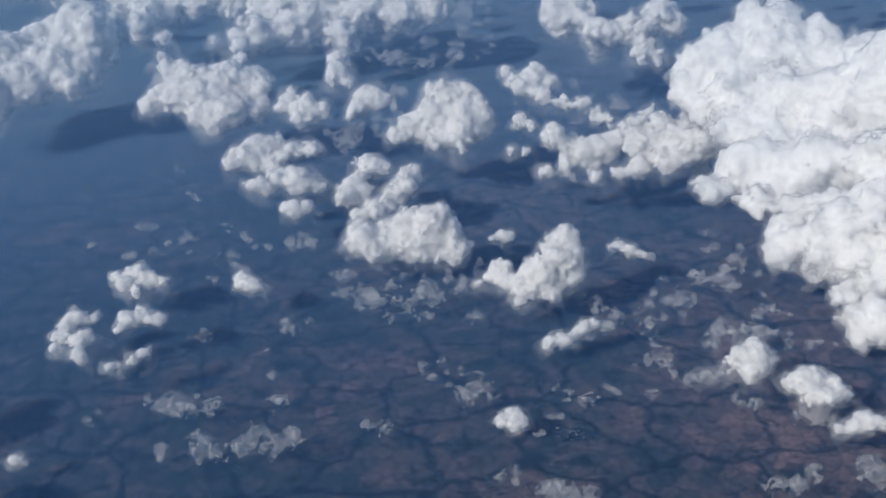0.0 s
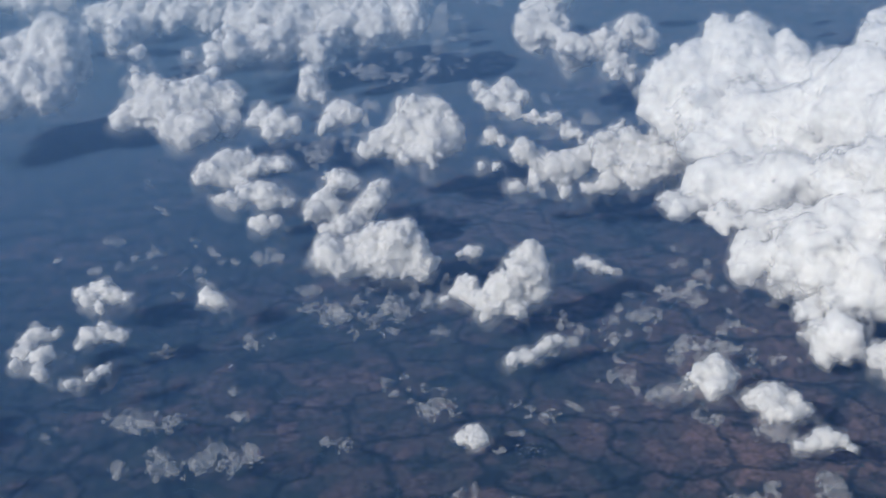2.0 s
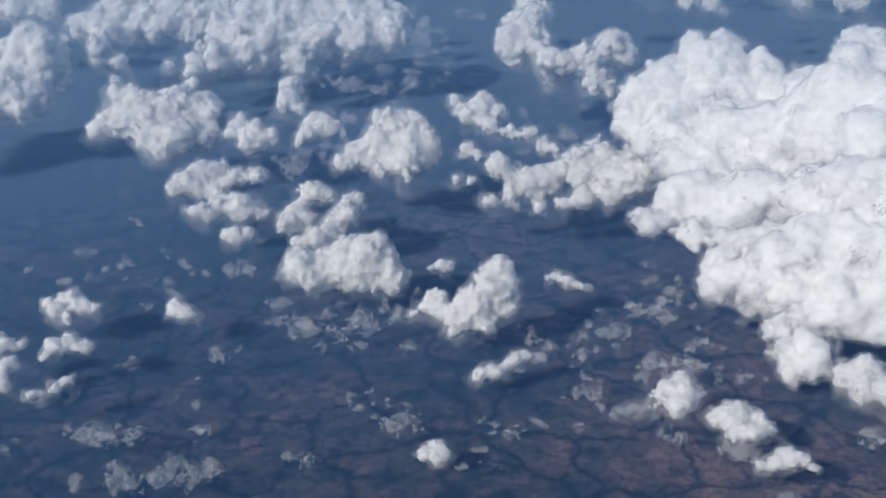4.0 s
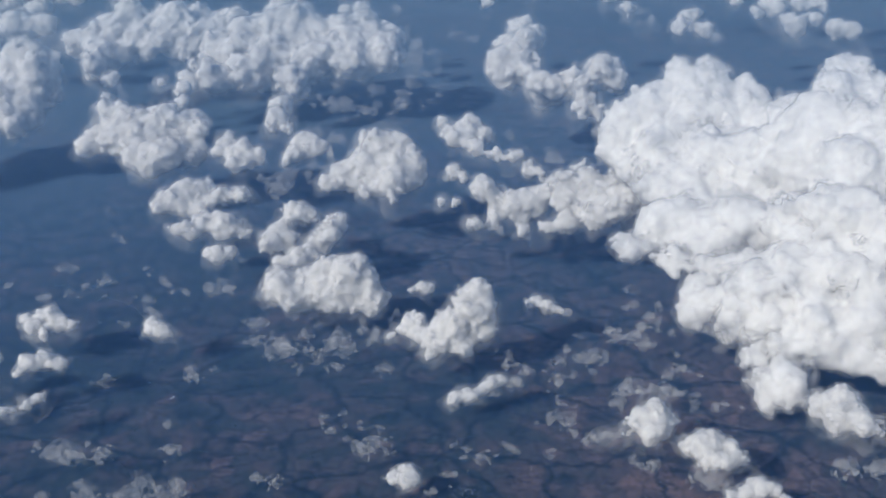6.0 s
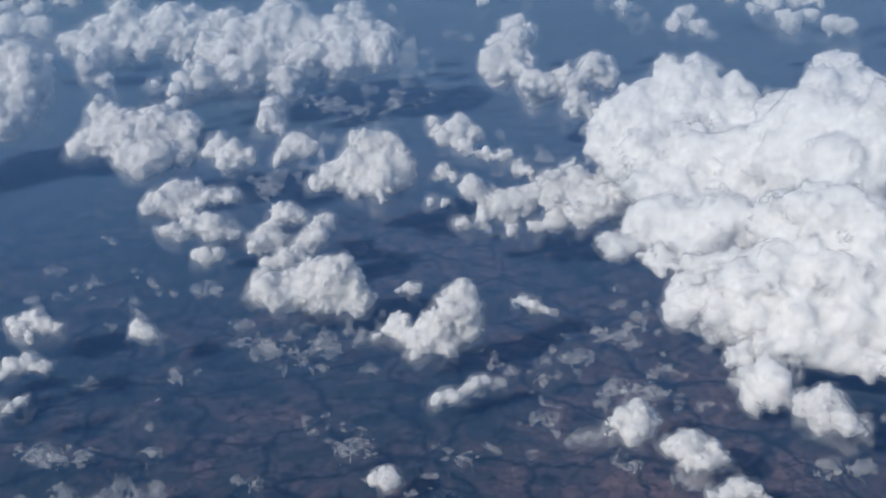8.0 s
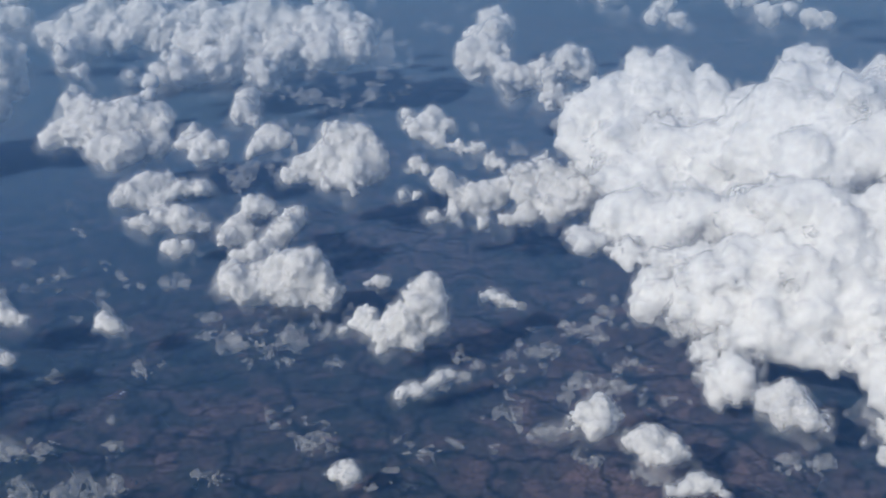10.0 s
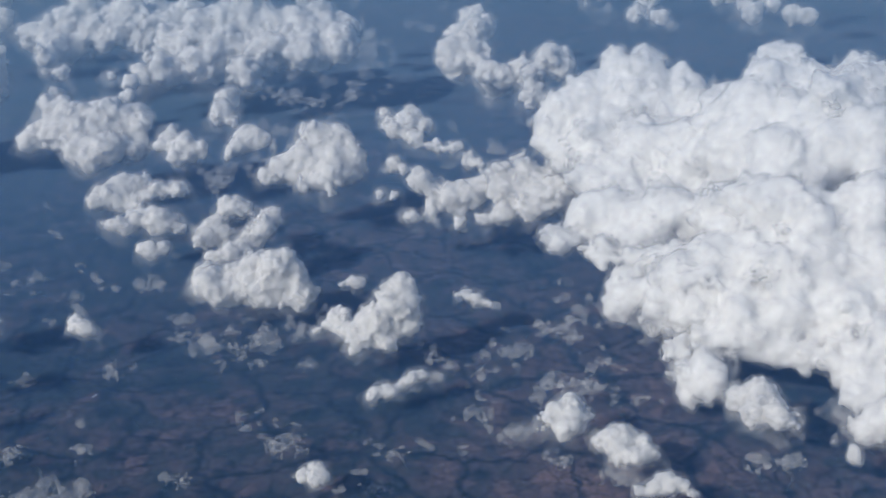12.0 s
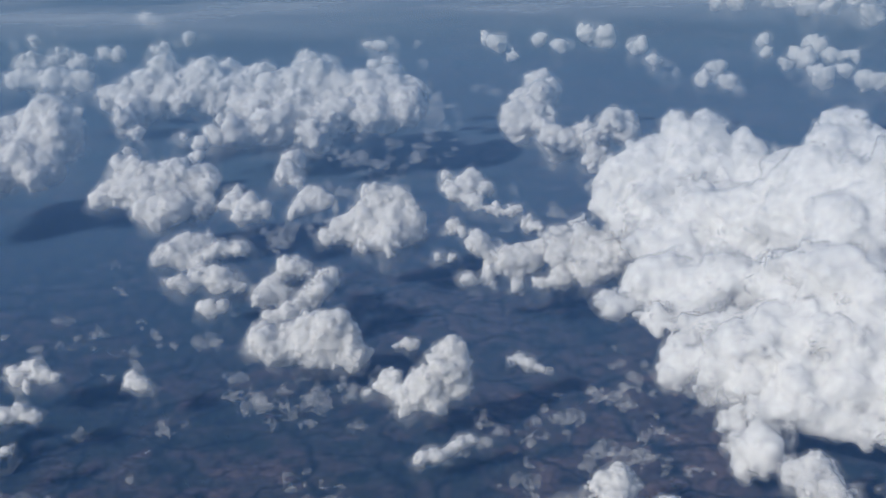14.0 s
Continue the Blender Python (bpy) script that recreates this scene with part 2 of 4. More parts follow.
def eased(f, times):
    """The field with its sharpest creases filled."""
    for k in range(3 * times):
        f = 0.5 * f + 0.25 * (np.roll(f, 1, k % 3) + np.roll(f, -1, k % 3))
    return f


def droplets(lobes, h, seed, great, thin, streak):
    """The cloud's field on a grid of step h: above nought within, falling by one for each step outwards; its torn edge, and how near the base it is."""
    c = np.array(lobes)
    pad = (22 if great else 15) * h
    low, high = (c[:, :3] - c[:, 3:]).min(0) - pad, (c[:, :3] + c[:, 3:]).max(0) + pad
    n = np.ceil((high - low) / h).astype(int) + 1
    axes = [low[k] + h * np.arange(n[k]) for k in range(3)]
    size = np.median(c[:, 3]) / h
    ease = min(max(0.22 * size, 1.0), 3.0)
    total = np.full(n, 1e-12, dtype=np.float32)
    for x, y, z, r in lobes:
        box = []
        for k, m in enumerate((x, y, z)):
            i = max(0, int((m - r - pad - low[k]) / h))
            box.append(slice(i, min(n[k], int((m + r + pad - low[k]) / h) + 2)))
        gap = np.sqrt(((axes[0][box[0]] - x) ** 2)[:, None, None] + ((axes[1][box[1]] - y) ** 2)[None, :, None]
                      + ((axes[2][box[2]] - z) ** 2)[None, None, :]) - r
        total[tuple(box)] += np.exp(-gap / (ease * h)).astype(np.float32)
    f = ease * np.log(total)
    rng = np.random.RandomState(seed)
    start = rng.randint(0, TILE, 3)
    for span, block in HEADS:
        if span == 6 and great:
            f = eased(f, 1)
        shift = [(start[k] + 17 * span + np.arange(n[k])) % TILE for k in range(3)]
        f += block[np.ix_(*shift)] * (min(span, 1.15 * size) * ({24: 0.58, 12: 0.58, 6: 0.66, 3: 0.66} if great else {24: 0.74, 12: 0.56, 6: 0.66, 3: 0.74})[span])
    if great:
        f += resampled(HEADS[0][1], [start[k] + np.arange(n[k]) / 3.0 for k in range(3)]) * 9
    ragged = resampled(TORN if thin else WISP, [start[k] + np.arange(n[k]) * w for k, w in enumerate((1 / streak, 1.0 if streak == 1 else 0.6, 1.0))])
    base, top = c[:, 2].min(), (c[:, 2] + c[:, 3]).max()
    lower = np.clip((0.62 * base + 0.38 * top - axes[2]) / (0.4 * (top - base)), 0, 1).astype(np.float32)
    if great:
        lower = 0 * lower
    return f, ragged * (1 + 1.3 * lower)[None, None, :], lower[None, None, :], low


def cloud_layer(name, parent, skins, mid, unit, mat):
    """One mesh of one or more nested skins under its cloud; local units make the fine grain alike near and far."""
    n, vs, fs = 0, [], []
    for p, f in skins:
        vs.append(p / unit)
        fs.append(f + n)
        n += len(p)
    me = mesh_of(name, np.concatenate(vs), np.concatenate(fs), mat)
    ob = new(name, me)
    ob.scale = (unit, unit, unit)
    ob.location = mid - np.array(parent.location)
    ob.parent = parent
    return ob


def islands(p, quads):
    """The skin's separate pieces, the largest first."""
    label = np.arange(len(p))
    while True:
        low = label[quads].min(1)
        was = label.copy()
        np.minimum.at(label, quads.ravel(), np.repeat(low, 4))
        label = label[label]
        if (label == was).all():
            break
    ids, count = np.unique(label[quads[:, 0]], return_counts=True)
    pieces = []
    for i in ids[np.argsort(-count)]:
        f = quads[label[quads[:, 0]] == i]
        used, back = np.unique(f, return_inverse=True)
        pieces.append((p[used], back.reshape(-1, 4)))
    return pieces


def heap(parent, lobes, fray, dens, core_name="core", streak=1.0):
    """A cloud of nested skins: a dense core, a soft edge that half hides what is behind it, and thin ragged mist."""
    seed = int(abs(lobes[0][0]) * 97 + abs(lobes[0][1]) * 31) % 100000
    great = core_name != "core"
    mid = np.array([l[:3] for l in lobes]).mean(0)
    fine = 2.0 * PIXEL * np.linalg.norm(mid - EYE)
    thin = dens < 1 or max(l[3] for l in lobes) < 6 * fine
    h = fine * (1.95 if great else 1.12 if thin else 1.42)
    parent.location = mid
    f, ragged, lower, low = droplets(lobes if great or thin else joined(lobes), h, seed, great, thin, streak)

    size = np.median([l[3] for l in lobes]) / h
    inset = 2.0 if great else min(0.6, 0.2 * size)
    full = f - inset

    def shell(level, tear):
        v, quads = level_skin(full + level + ragged * (tear * fray ** 0.5), 0.0)
        return v * h + low - mid, quads

    def veil_shell(level, tear, step=2):
        g = (full + level + ragged * (tear * fray ** 0.5))[::step, ::step, ::step] / step
        v, quads = level_skin(g, 0.0)
        return v * step * h + low - mid, quads

    under = min(0.22 * size, 2.2) * lower
    if thin:
        layers = [("soft_edge", [shell(-1.4, 2.8)], EDGE if dens >= 1 else PUFF), ("mist", [shell(0.2, 3.0)], FAINT)]
    elif great:
        cloud_layer(core_name, parent, [shell(0.0, 0.9)], mid, fine, DENSE)
        layers = [("body_soft_edge", [shell(0.9, 1.6)], EDGE), ("body_mist", [veil_shell(1.9, 2.8)], THIN)]
    else:
        for piece in islands(*shell(-under, 0.7)):
            if len(piece[0]) > 150:
                cloud_layer(core_name, parent, [piece], mid, fine, CORE)
        layers = [("soft_edge", [shell(0.9 - 0.7 * under, 1.6)], EDGE),
                  ("mist", [veil_shell(1.5, 2.8)], THIN), ("thin_mist", [veil_shell(2.7 + 0.4 * under, 4.4, 3)], FAINT)]
    for name, skins, mat in layers:
        skins = [x for x in skins if len(x[1])]
        if skins:
            tagged(cloud_layer(name, parent, skins, mid, fine, mat), kind="stuff")


def cloud(name, label, lobes, fray=1.0, dens=1.0, streak=1.0):
    ob = tagged(new(name), label, "cloud", "clouds over the farmland")
    heap(ob, lobes, fray, dens, streak=streak)
    return ob


cloud("cumulus_cloud", "towering white cumulus cloud with a leaning head over fields",
      [(37.5, 183.4, 17.0, 2.37), (35.5, 182.9, 14.5, 2.99), (38.6, 181.9, 13.5, 2.99), (33.6, 182.3, 11.0, 3.41), (38.1, 181.7, 10.0, 2.80), (30.9, 182.2, 8.5, 3.21), (34.1, 180.1, 8.0, 2.78), (28.8, 180.6, 7.0, 1.75), (27.0, 189.9, 9.0, 2.56), (24.6, 189.6, 8.0, 2.13), (27.4, 186.0, 8.0, 2.31), (22.8, 188.6, 7.5, 1.38), (19.8, 190.3, 7.5, 0.96)], 1.0, 1.0)
cloud("cumulus_cloud", "broad white cumulus cloud with a domed top",
      [(16.8, 203.6, 15.5, 3.22), (13.2, 207.0, 13.0, 3.62), (19.2, 203.3, 12.0, 3.13), (9.1, 208.1, 10.5, 3.65), (3.6, 210.0, 10.0, 3.44), (1.4, 209.4, 9.0, 2.06), (14.9, 204.2, 9.0, 3.38), (10.4, 204.8, 8.0, 2.48), (20.3, 200.2, 9.0, 2.44), (23.4, 202.2, 9.0, 1.46), (6.1, 206.0, 8.5, 2.27), (17.0, 201.6, 7.5, 1.79), (2.9, 206.2, 11.0, 3.12), (6.0, 204.8, 8.8, 2.45), (10.6, 204.7, 10.8, 3.35), (16.3, 204.9, 13.8, 3.35), (19.3, 203.0, 10.6, 2.90), (13.7, 203.3, 8.7, 2.90), (21.4, 202.0, 9.0, 2.01)], 1.0, 1.0)
cloud("cumulus_cloud", "broken white cumulus chain with small knobbly heads",
      [(16.3, 229.5, 15.0, 2.34), (14.9, 225.5, 14.0, 2.43), (12.0, 226.3, 12.0, 2.69), (7.3, 221.7, 11.0, 2.64), (3.8, 232.4, 12.0, 3.25), (1.7, 230.4, 11.0, 2.23), (6.9, 239.1, 13.0, 2.17), (10.1, 244.1, 13.0, 2.61), (6.4, 246.5, 13.0, 1.71), (12.2, 240.5, 13.0, 1.54), (9.7, 222.8, 11.0, 1.93), (3.7, 222.5, 10.0, 1.57), (7.8, 233.1, 17.7, 2.22), (10.8, 232.3, 17.1, 1.72), (3.1, 231.9, 12.6, 2.71), (6.7, 231.0, 12.0, 1.97), (16.6, 230.3, 14.7, 2.71), (12.8, 229.9, 11.9, 2.22), (7.6, 229.5, 8.5, 2.46), (5.0, 229.1, 6.3, 1.60)], 1.0, 1.0)
cloud("cloud_wisp", "small ragged white cloud puff above cloud shadow",
      [(31.5, 206.9, 8.0, 1.84), (29.0, 206.3, 8.0, 1.37), (33.5, 206.1, 8.0, 1.03)], 1.0, 1.0)
cloud("cumulus_cloud", "low flat white cloud with a ragged edge",
      [(52.0, 193.8, 9.0, 1.66), (53.6, 191.5, 9.0, 1.76), (55.5, 190.1, 8.5, 1.32), (50.4, 193.1, 9.0, 1.21), (56.9, 189.2, 8.5, 0.77)], 1.0, 1.0)
cloud("cumulus_cloud", "small pointed white cumulus cloud",
      [(-21.6, 199.6, 9.5, 1.33), (-21.7, 198.0, 8.5, 1.65), (-19.9, 196.9, 8.0, 1.75), (-18.0, 196.1, 7.5, 0.87), (-23.0, 197.9, 8.0, 0.88)], 1.0, 1.0)
cloud("cumulus_cloud", "rounded white cumulus puff over dark ground",
      [(-41.7, 206.2, 9.0, 2.50), (-43.8, 203.9, 8.5, 2.26), (-39.0, 203.9, 8.5, 2.25), (-36.6, 201.9, 8.5, 1.34), (-41.6, 200.5, 8.0, 1.78), (-45.2, 206.6, 9.0, 1.37)], 1.0, 1.0)
cloud("cumulus_cloud", "loose heap of white cumulus puffs",
      [(-50.7, 189.3, 9.0, 2.13), (-52.1, 188.2, 8.5, 1.49), (-53.3, 185.1, 8.0, 2.11), (-49.2, 183.0, 8.0, 2.08), (-49.5, 177.8, 7.5, 1.53), (-53.8, 181.0, 8.0, 1.24), (-47.9, 189.5, 9.0, 1.28)], 1.0, 1.0)
cloud("cumulus_cloud", "soft white cumulus puff with a long crest",
      [(-42.1, 186.3, 9.0, 2.20), (-39.2, 187.1, 9.0, 2.41), (-36.5, 185.3, 9.0, 1.46), (-43.9, 183.8, 8.5, 1.35)], 1.0, 1.0)
cloud("cumulus_cloud", "small tapering white cumulus cloud",
      [(-38.7, 173.4, 9.0, 1.58), (-40.3, 172.6, 8.5, 1.38), (-42.7, 172.1, 8.0, 1.09), (-44.5, 171.6, 8.0, 0.69)], 1.0, 1.0)
cloud("cloud_wisp", "thin curved chain of pale cloud",
      [(-28.9, 147.1, 6.0, 1.49), (-30.2, 150.4, 6.0, 0.98), (-26.4, 145.5, 6.0, 1.30), (-23.0, 145.9, 6.0, 1.31), (-20.8, 148.5, 6.5, 1.50), (-18.0, 145.4, 6.0, 1.30), (-15.8, 146.4, 6.5, 1.31), (-19.7, 145.4, 6.0, 0.87), (-35.1, 147.4, 6.0, 0.97)], 1.3, 0.8)
cloud("cloud_wisp", "thin pale cloud scraps over brown fields",
      [(-33.4, 161.4, 6.0, 1.22), (-30.3, 159.5, 6.0, 0.93), (-28.0, 159.6, 6.0, 1.12), (-34.8, 163.0, 6.0, 0.76)], 1.6, 0.6)
cloud("cumulus_cloud", "small round white cumulus puff over brown fields",
      [(18.1, 145.6, 4.5, 1.87), (16.3, 145.1, 4.3, 1.15), (19.5, 144.4, 4.4, 1.33), (17.9, 143.8, 4.0, 1.06)], 0.7, 1.0)
cloud("cloud_wisp", "tiny pale cloud scrap",
      [(22.0, 141.5, 4.0, 0.62)], 1.0, 1.0)
cloud("cloud_wisp", "thin pale cloud scrap with a broken outline",
      [(14.2, 155.2, 5.0, 1.30), (12.4, 154.5, 5.0, 1.01), (15.9, 155.5, 5.0, 0.74), (16.7, 152.9, 5.0, 0.64)], 1.6, 0.6)
cloud("cumulus_cloud", "long low white cloud bank with a curled tip",
      [(30.2, 166.5, 5.0, 1.37), (32.7, 166.7, 5.0, 1.57), (35.0, 168.0, 5.0, 1.28), (37.2, 168.5, 6.0, 1.28), (39.4, 169.3, 6.0, 1.29), (41.4, 168.2, 6.0, 0.79), (29.0, 165.5, 5.0, 0.78)], 1.3, 1.0)
cloud("cumulus_cloud", "ragged white cumulus cloud with a peaked head",
      [(59.3, 148.6, 9.5, 2.13), (56.6, 147.4, 9.0, 1.93), (58.9, 146.2, 8.5, 2.39), (55.4, 146.7, 8.0, 1.56), (57.3, 144.6, 7.5, 2.00), (61.2, 147.3, 8.5, 1.20), (53.4, 146.8, 7.0, 0.92), (51.1, 147.0, 7.0, 0.82)], 1.3, 1.0)
cloud("cloud_wisp", "thin torn cloud veil beside a cumulus cloud",
      [(61.2, 164.1, 6.0, 1.30), (63.0, 162.0, 6.0, 1.19), (65.2, 161.1, 6.0, 0.80), (56.9, 159.0, 6.0, 0.97), (63.2, 165.3, 6.0, 0.71), (59.1, 162.5, 6.0, 0.89)], 2.0, 0.6)
cloud("cumulus_cloud", "bright white cumulus cloud with a flat base",
      [(62.2, 139.2, 8.0, 2.06), (64.7, 138.7, 8.5, 2.15), (67.1, 137.3, 8.5, 2.15), (63.0, 136.6, 7.5, 2.05), (65.8, 135.2, 7.5, 1.96), (60.8, 139.5, 7.5, 1.35), (68.3, 135.4, 7.5, 1.07)], 1.0, 1.0)
cloud("cumulus_cloud", "ragged white cumulus puff over red fields",
      [(67.6, 127.9, 7.0, 1.73), (69.3, 126.9, 7.0, 1.47), (65.2, 127.5, 7.0, 1.03), (63.2, 127.8, 6.5, 1.03), (70.4, 125.5, 6.5, 1.04)], 1.2, 1.0)
cloud("cumulus_cloud", "white cumulus cloud spreading down a slope of puffs",
      [(87.0, 144.8, 9.0, 2.42), (89.8, 144.6, 9.5, 2.62), (90.6, 141.6, 9.0, 2.41), (87.2, 141.4, 8.5, 2.39), (84.7, 144.3, 8.5, 1.44), (90.1, 138.1, 8.5, 2.09), (91.9, 136.8, 8.0, 1.33), (93.4, 140.0, 8.5, 1.35)], 1.0, 1.0)
cloud("cloud_wisp", "thin flat grey-white cloud scrap",
      [(86.5, 129.8, 7.0, 1.28), (84.1, 131.3, 7.0, 1.19), (88.7, 130.6, 7.0, 1.11), (82.5, 131.6, 7.0, 0.73)], 1.8, 0.6)
cloud("cloud_wisp", "small torn cloud scrap over dark fields",
      [(45.3, 154.9, 6.0, 1.32), (43.7, 154.1, 6.0, 0.84), (47.4, 156.1, 6.0, 0.76)], 1.5, 0.7)
cloud("cloud_wisp", "small white cloud scrap over fields",
      [(57.8, 175.7, 6.0, 1.15), (59.4, 174.2, 6.0, 0.73), (55.7, 175.5, 6.0, 0.62)], 1.5, 0.7)
cloud("cloud_wisp", "tiny white cloud scrap",
      [(64.5, 185.1, 6.0, 1.09)], 1.3, 1.0)
cloud("cloud_wisp", "tiny pale cloud scrap",
      [(49.5, 169.3, 5.0, 0.91)], 1.3, 1.0)
cloud("cloud_wisp", "tiny white cloud puff",
      [(-41.4, 234.3, 8.0, 1.41), (-42.8, 234.0, 8.0, 0.77)], 0.6, 0.9)
cloud("cloud_wisp", "tiny faint cloud puff",
      [(-31.9, 225.8, 8.0, 1.23), (-33.2, 224.6, 8.0, 0.74)], 0.6, 0.9)
cloud("cloud_wisp", "tiny round cloud puff",
      [(-23.1, 213.2, 8.0, 1.17)], 0.6, 0.9)
cloud("cloud_wisp", "tiny faint cloud puff",
      [(-23.9, 230.2, 8.0, 0.63)], 0.6, 0.9)
cloud("cloud_wisp", "tiny faint cloud puff",
      [(-38.8, 220.0, 8.0, 0.97)], 0.6, 0.9)
cloud("cloud_wisp", "tiny faint cloud puff",
      [(-43.8, 219.7, 8.0, 0.97)], 0.6, 0.9)
cloud("cloud_wisp", "thin flat cloud puff",
      [(-8.5, 218.7, 8.0, 1.79), (-6.9, 215.4, 8.0, 1.18), (-11.0, 217.9, 8.0, 0.95)], 0.6, 0.9)
cloud("cloud_wisp", "small white cloud puff",
      [(-1.3, 198.4, 8.0, 1.43), (-3.0, 199.3, 8.0, 0.88)], 0.6, 0.9)
cloud("cloud_wisp", "pair of small white cloud puffs",
      [(-14.0, 182.8, 7.0, 1.34), (-10.5, 182.4, 7.0, 1.03), (-12.5, 180.3, 7.0, 0.82)], 0.6, 0.9)
cloud("cloud_wisp", "tiny faint cloud puff",
      [(-16.2, 158.0, 6.0, 0.83)], 0.6, 0.9)
cloud("cloud_wisp", "tiny faint cloud puff",
      [(10.8, 166.3, 5.0, 0.58)], 0.6, 0.9)
cloud("cloud_wisp", "tiny faint cloud puff",
      [(13.3, 161.4, 5.0, 0.57)], 0.6, 0.9)
cloud("cloud_wisp", "tiny faint cloud puff",
      [(20.5, 180.8, 5.0, 0.93), (18.8, 180.0, 5.0, 0.51)], 0.6, 0.9)
cloud("cloud_wisp", "faint grey cloud puff",
      [(-30.9, 249.9, 9.0, 1.21)], 0.6, 0.9)
cloud("cloud_wisp", "faint grey cloud puff",
      [(-35.3, 265.8, 10.0, 0.85)], 0.6, 0.9)
cloud("cloud_wisp", "tiny faint cloud puff",
      [(-15.7, 216.9, 8.0, 0.59)], 0.6, 0.9)
cloud("cloud_wisp", "tiny faint cloud puff",
      [(71.4, 191.3, 8.0, 1.01), (72.1, 198.2, 8.0, 0.69)], 0.6, 0.9)
cloud("cloud_wisp", "tiny faint cloud puff",
      [(45.1, 174.0, 5.0, 0.72), (43.7, 178.7, 6.0, 0.52)], 0.6, 0.9)
cloud("cloud_wisp", "tiny faint cloud puff",
      [(69.1, 154.3, 6.0, 0.78), (72.6, 154.4, 6.0, 0.59)], 0.6, 0.9)
cloud("cloud_wisp", "scatter of tiny white cloud flecks over fields",
      [(-1.8, 194.4, 6.0, 0.87), (0.9, 195.1, 6.0, 0.76), (2.8, 191.4, 6.0, 0.75), (6.3, 195.1, 6.0, 0.76), (7.4, 189.4, 6.0, 0.74), (11.3, 190.9, 6.0, 0.64), (-0.4, 189.3, 6.0, 0.64), (14.2, 188.3, 6.0, 0.85), (13.6, 193.4, 6.0, 0.65), (8.6, 184.9, 6.0, 0.63)], 2.2, 0.5)
cloud("cloud_wisp", "faint cloud flecks between larger clouds",
      [(-21.9, 324.4, 26.0, 1.34), (-25.2, 326.7, 26.0, 1.18), (-20.3, 343.6, 28.0, 1.06), (-36.3, 328.3, 26.0, 1.19)], 1.2, 0.7)
cloud("cloud_wisp", "loose grey-white cloud flecks",
      [(5.3, 258.3, 16.0, 1.36), (9.1, 260.4, 17.0, 1.51), (12.9, 260.8, 17.0, 1.10), (7.1, 255.3, 15.0, 0.95)], 1.2, 0.7)
cloud("cloud_wisp", "small cloud flecks beside a cumulus",
      [(20.9, 283.4, 19.0, 1.34), (22.7, 281.9, 19.0, 0.89), (18.3, 289.9, 20.0, 0.91)], 1.2, 0.7)
cloud("cloud_wisp", "small pale cloud flecks",
      [(72.1, 254.2, 20.0, 1.25), (73.5, 252.4, 19.0, 0.97), (71.2, 257.5, 20.0, 0.70)], 1.2, 0.7)
cloud("cloud_wisp", "thin white cloud flecks over fields",
      [(71.7, 192.0, 8.0, 1.02), (75.5, 189.5, 8.0, 0.90), (73.2, 198.5, 8.0, 0.81), (68.9, 178.1, 6.0, 0.75)], 1.2, 0.7)
cloud("cloud_wisp", "thin drawn-out cloud fleck",
      [(49.5, 149.2, 6.0, 0.83), (47.8, 148.7, 6.0, 0.55), (51.4, 149.9, 6.0, 0.65), (46.4, 150.4, 6.0, 0.46)], 1.2, 0.7)
cloud("cloud_wisp", "faint torn cloud veil over fields",
      [(62.8, 133.5, 6.0, 1.15), (64.3, 132.1, 6.0, 0.88), (61.4, 134.8, 6.0, 0.71)], 1.2, 0.7)
cloud("cloud_wisp", "tiny faint cloud flecks",
      [(-29.2, 185.1, 6.0, 0.74), (-28.4, 181.2, 6.0, 0.52)], 1.2, 0.7)
cloud("cloud_wisp", "tiny faint cloud flecks",
      [(-0.9, 147.9, 5.0, 0.71), (-3.9, 149.5, 5.0, 0.45)], 1.2, 0.7)
cloud("cloud_wisp", "faint cloud flecks over red fields",
      [(71.7, 168.2, 6.0, 0.83), (73.3, 165.6, 6.0, 0.62), (72.3, 172.6, 6.0, 0.63)], 1.2, 0.7)
cloud("cloud_wisp", "thin grey cloud flecks under a cloud mass",
      [(32.0, 303.5, 21.0, 1.43), (29.6, 309.9, 22.0, 1.13), (36.2, 304.9, 22.0, 0.96), (39.2, 298.5, 21.0, 0.94)], 1.2, 0.7)
cloud("cloud_wisp", "thin streaks of far cloud",
      [(54.6, 346.6, 30.0, 1.80), (56.9, 339.4, 29.0, 1.24), (53.6, 362.8, 31.0, 1.13)], 1.2, 0.7)
cloud("cloud_wisp", "faint far cloud flecks",
      [(63.4, 260.7, 24.0, 0.84), (72.4, 272.9, 26.0, 1.03)], 1.2, 0.7)
cloud("cloud_wisp", "tiny faint cloud flecks",
      [(8.7, 186.9, 5.0, 0.74), (4.4, 184.4, 5.0, 0.52), (11.5, 182.8, 5.0, 0.52)], 1.2, 0.7)
cloud("cloud_wisp", "tiny faint cloud flecks",
      [(42.3, 177.2, 6.0, 0.72), (44.4, 173.3, 6.0, 0.81), (42.1, 180.7, 6.0, 0.52)], 1.2, 0.7)
cloud("cloud_wisp", "faint torn cloud fleck",
      [(56.0, 140.3, 5.0, 0.81), (54.0, 142.3, 5.0, 0.54)], 1.2, 0.7)
cloud("cloud_wisp", "faint torn cloud flecks beside a puff",
      [(65.7, 161.0, 6.0, 1.00), (67.3, 158.6, 6.0, 0.79), (68.3, 156.0, 6.0, 0.69), (68.9, 166.6, 6.0, 0.72)], 1.2, 0.8)
cloud("cloud_wisp", "faint cloud flecks over fields",
      [(54.0, 179.2, 6.0, 0.74), (51.2, 175.1, 6.0, 0.62), (57.4, 183.2, 6.0, 0.65)], 1.2, 0.8)
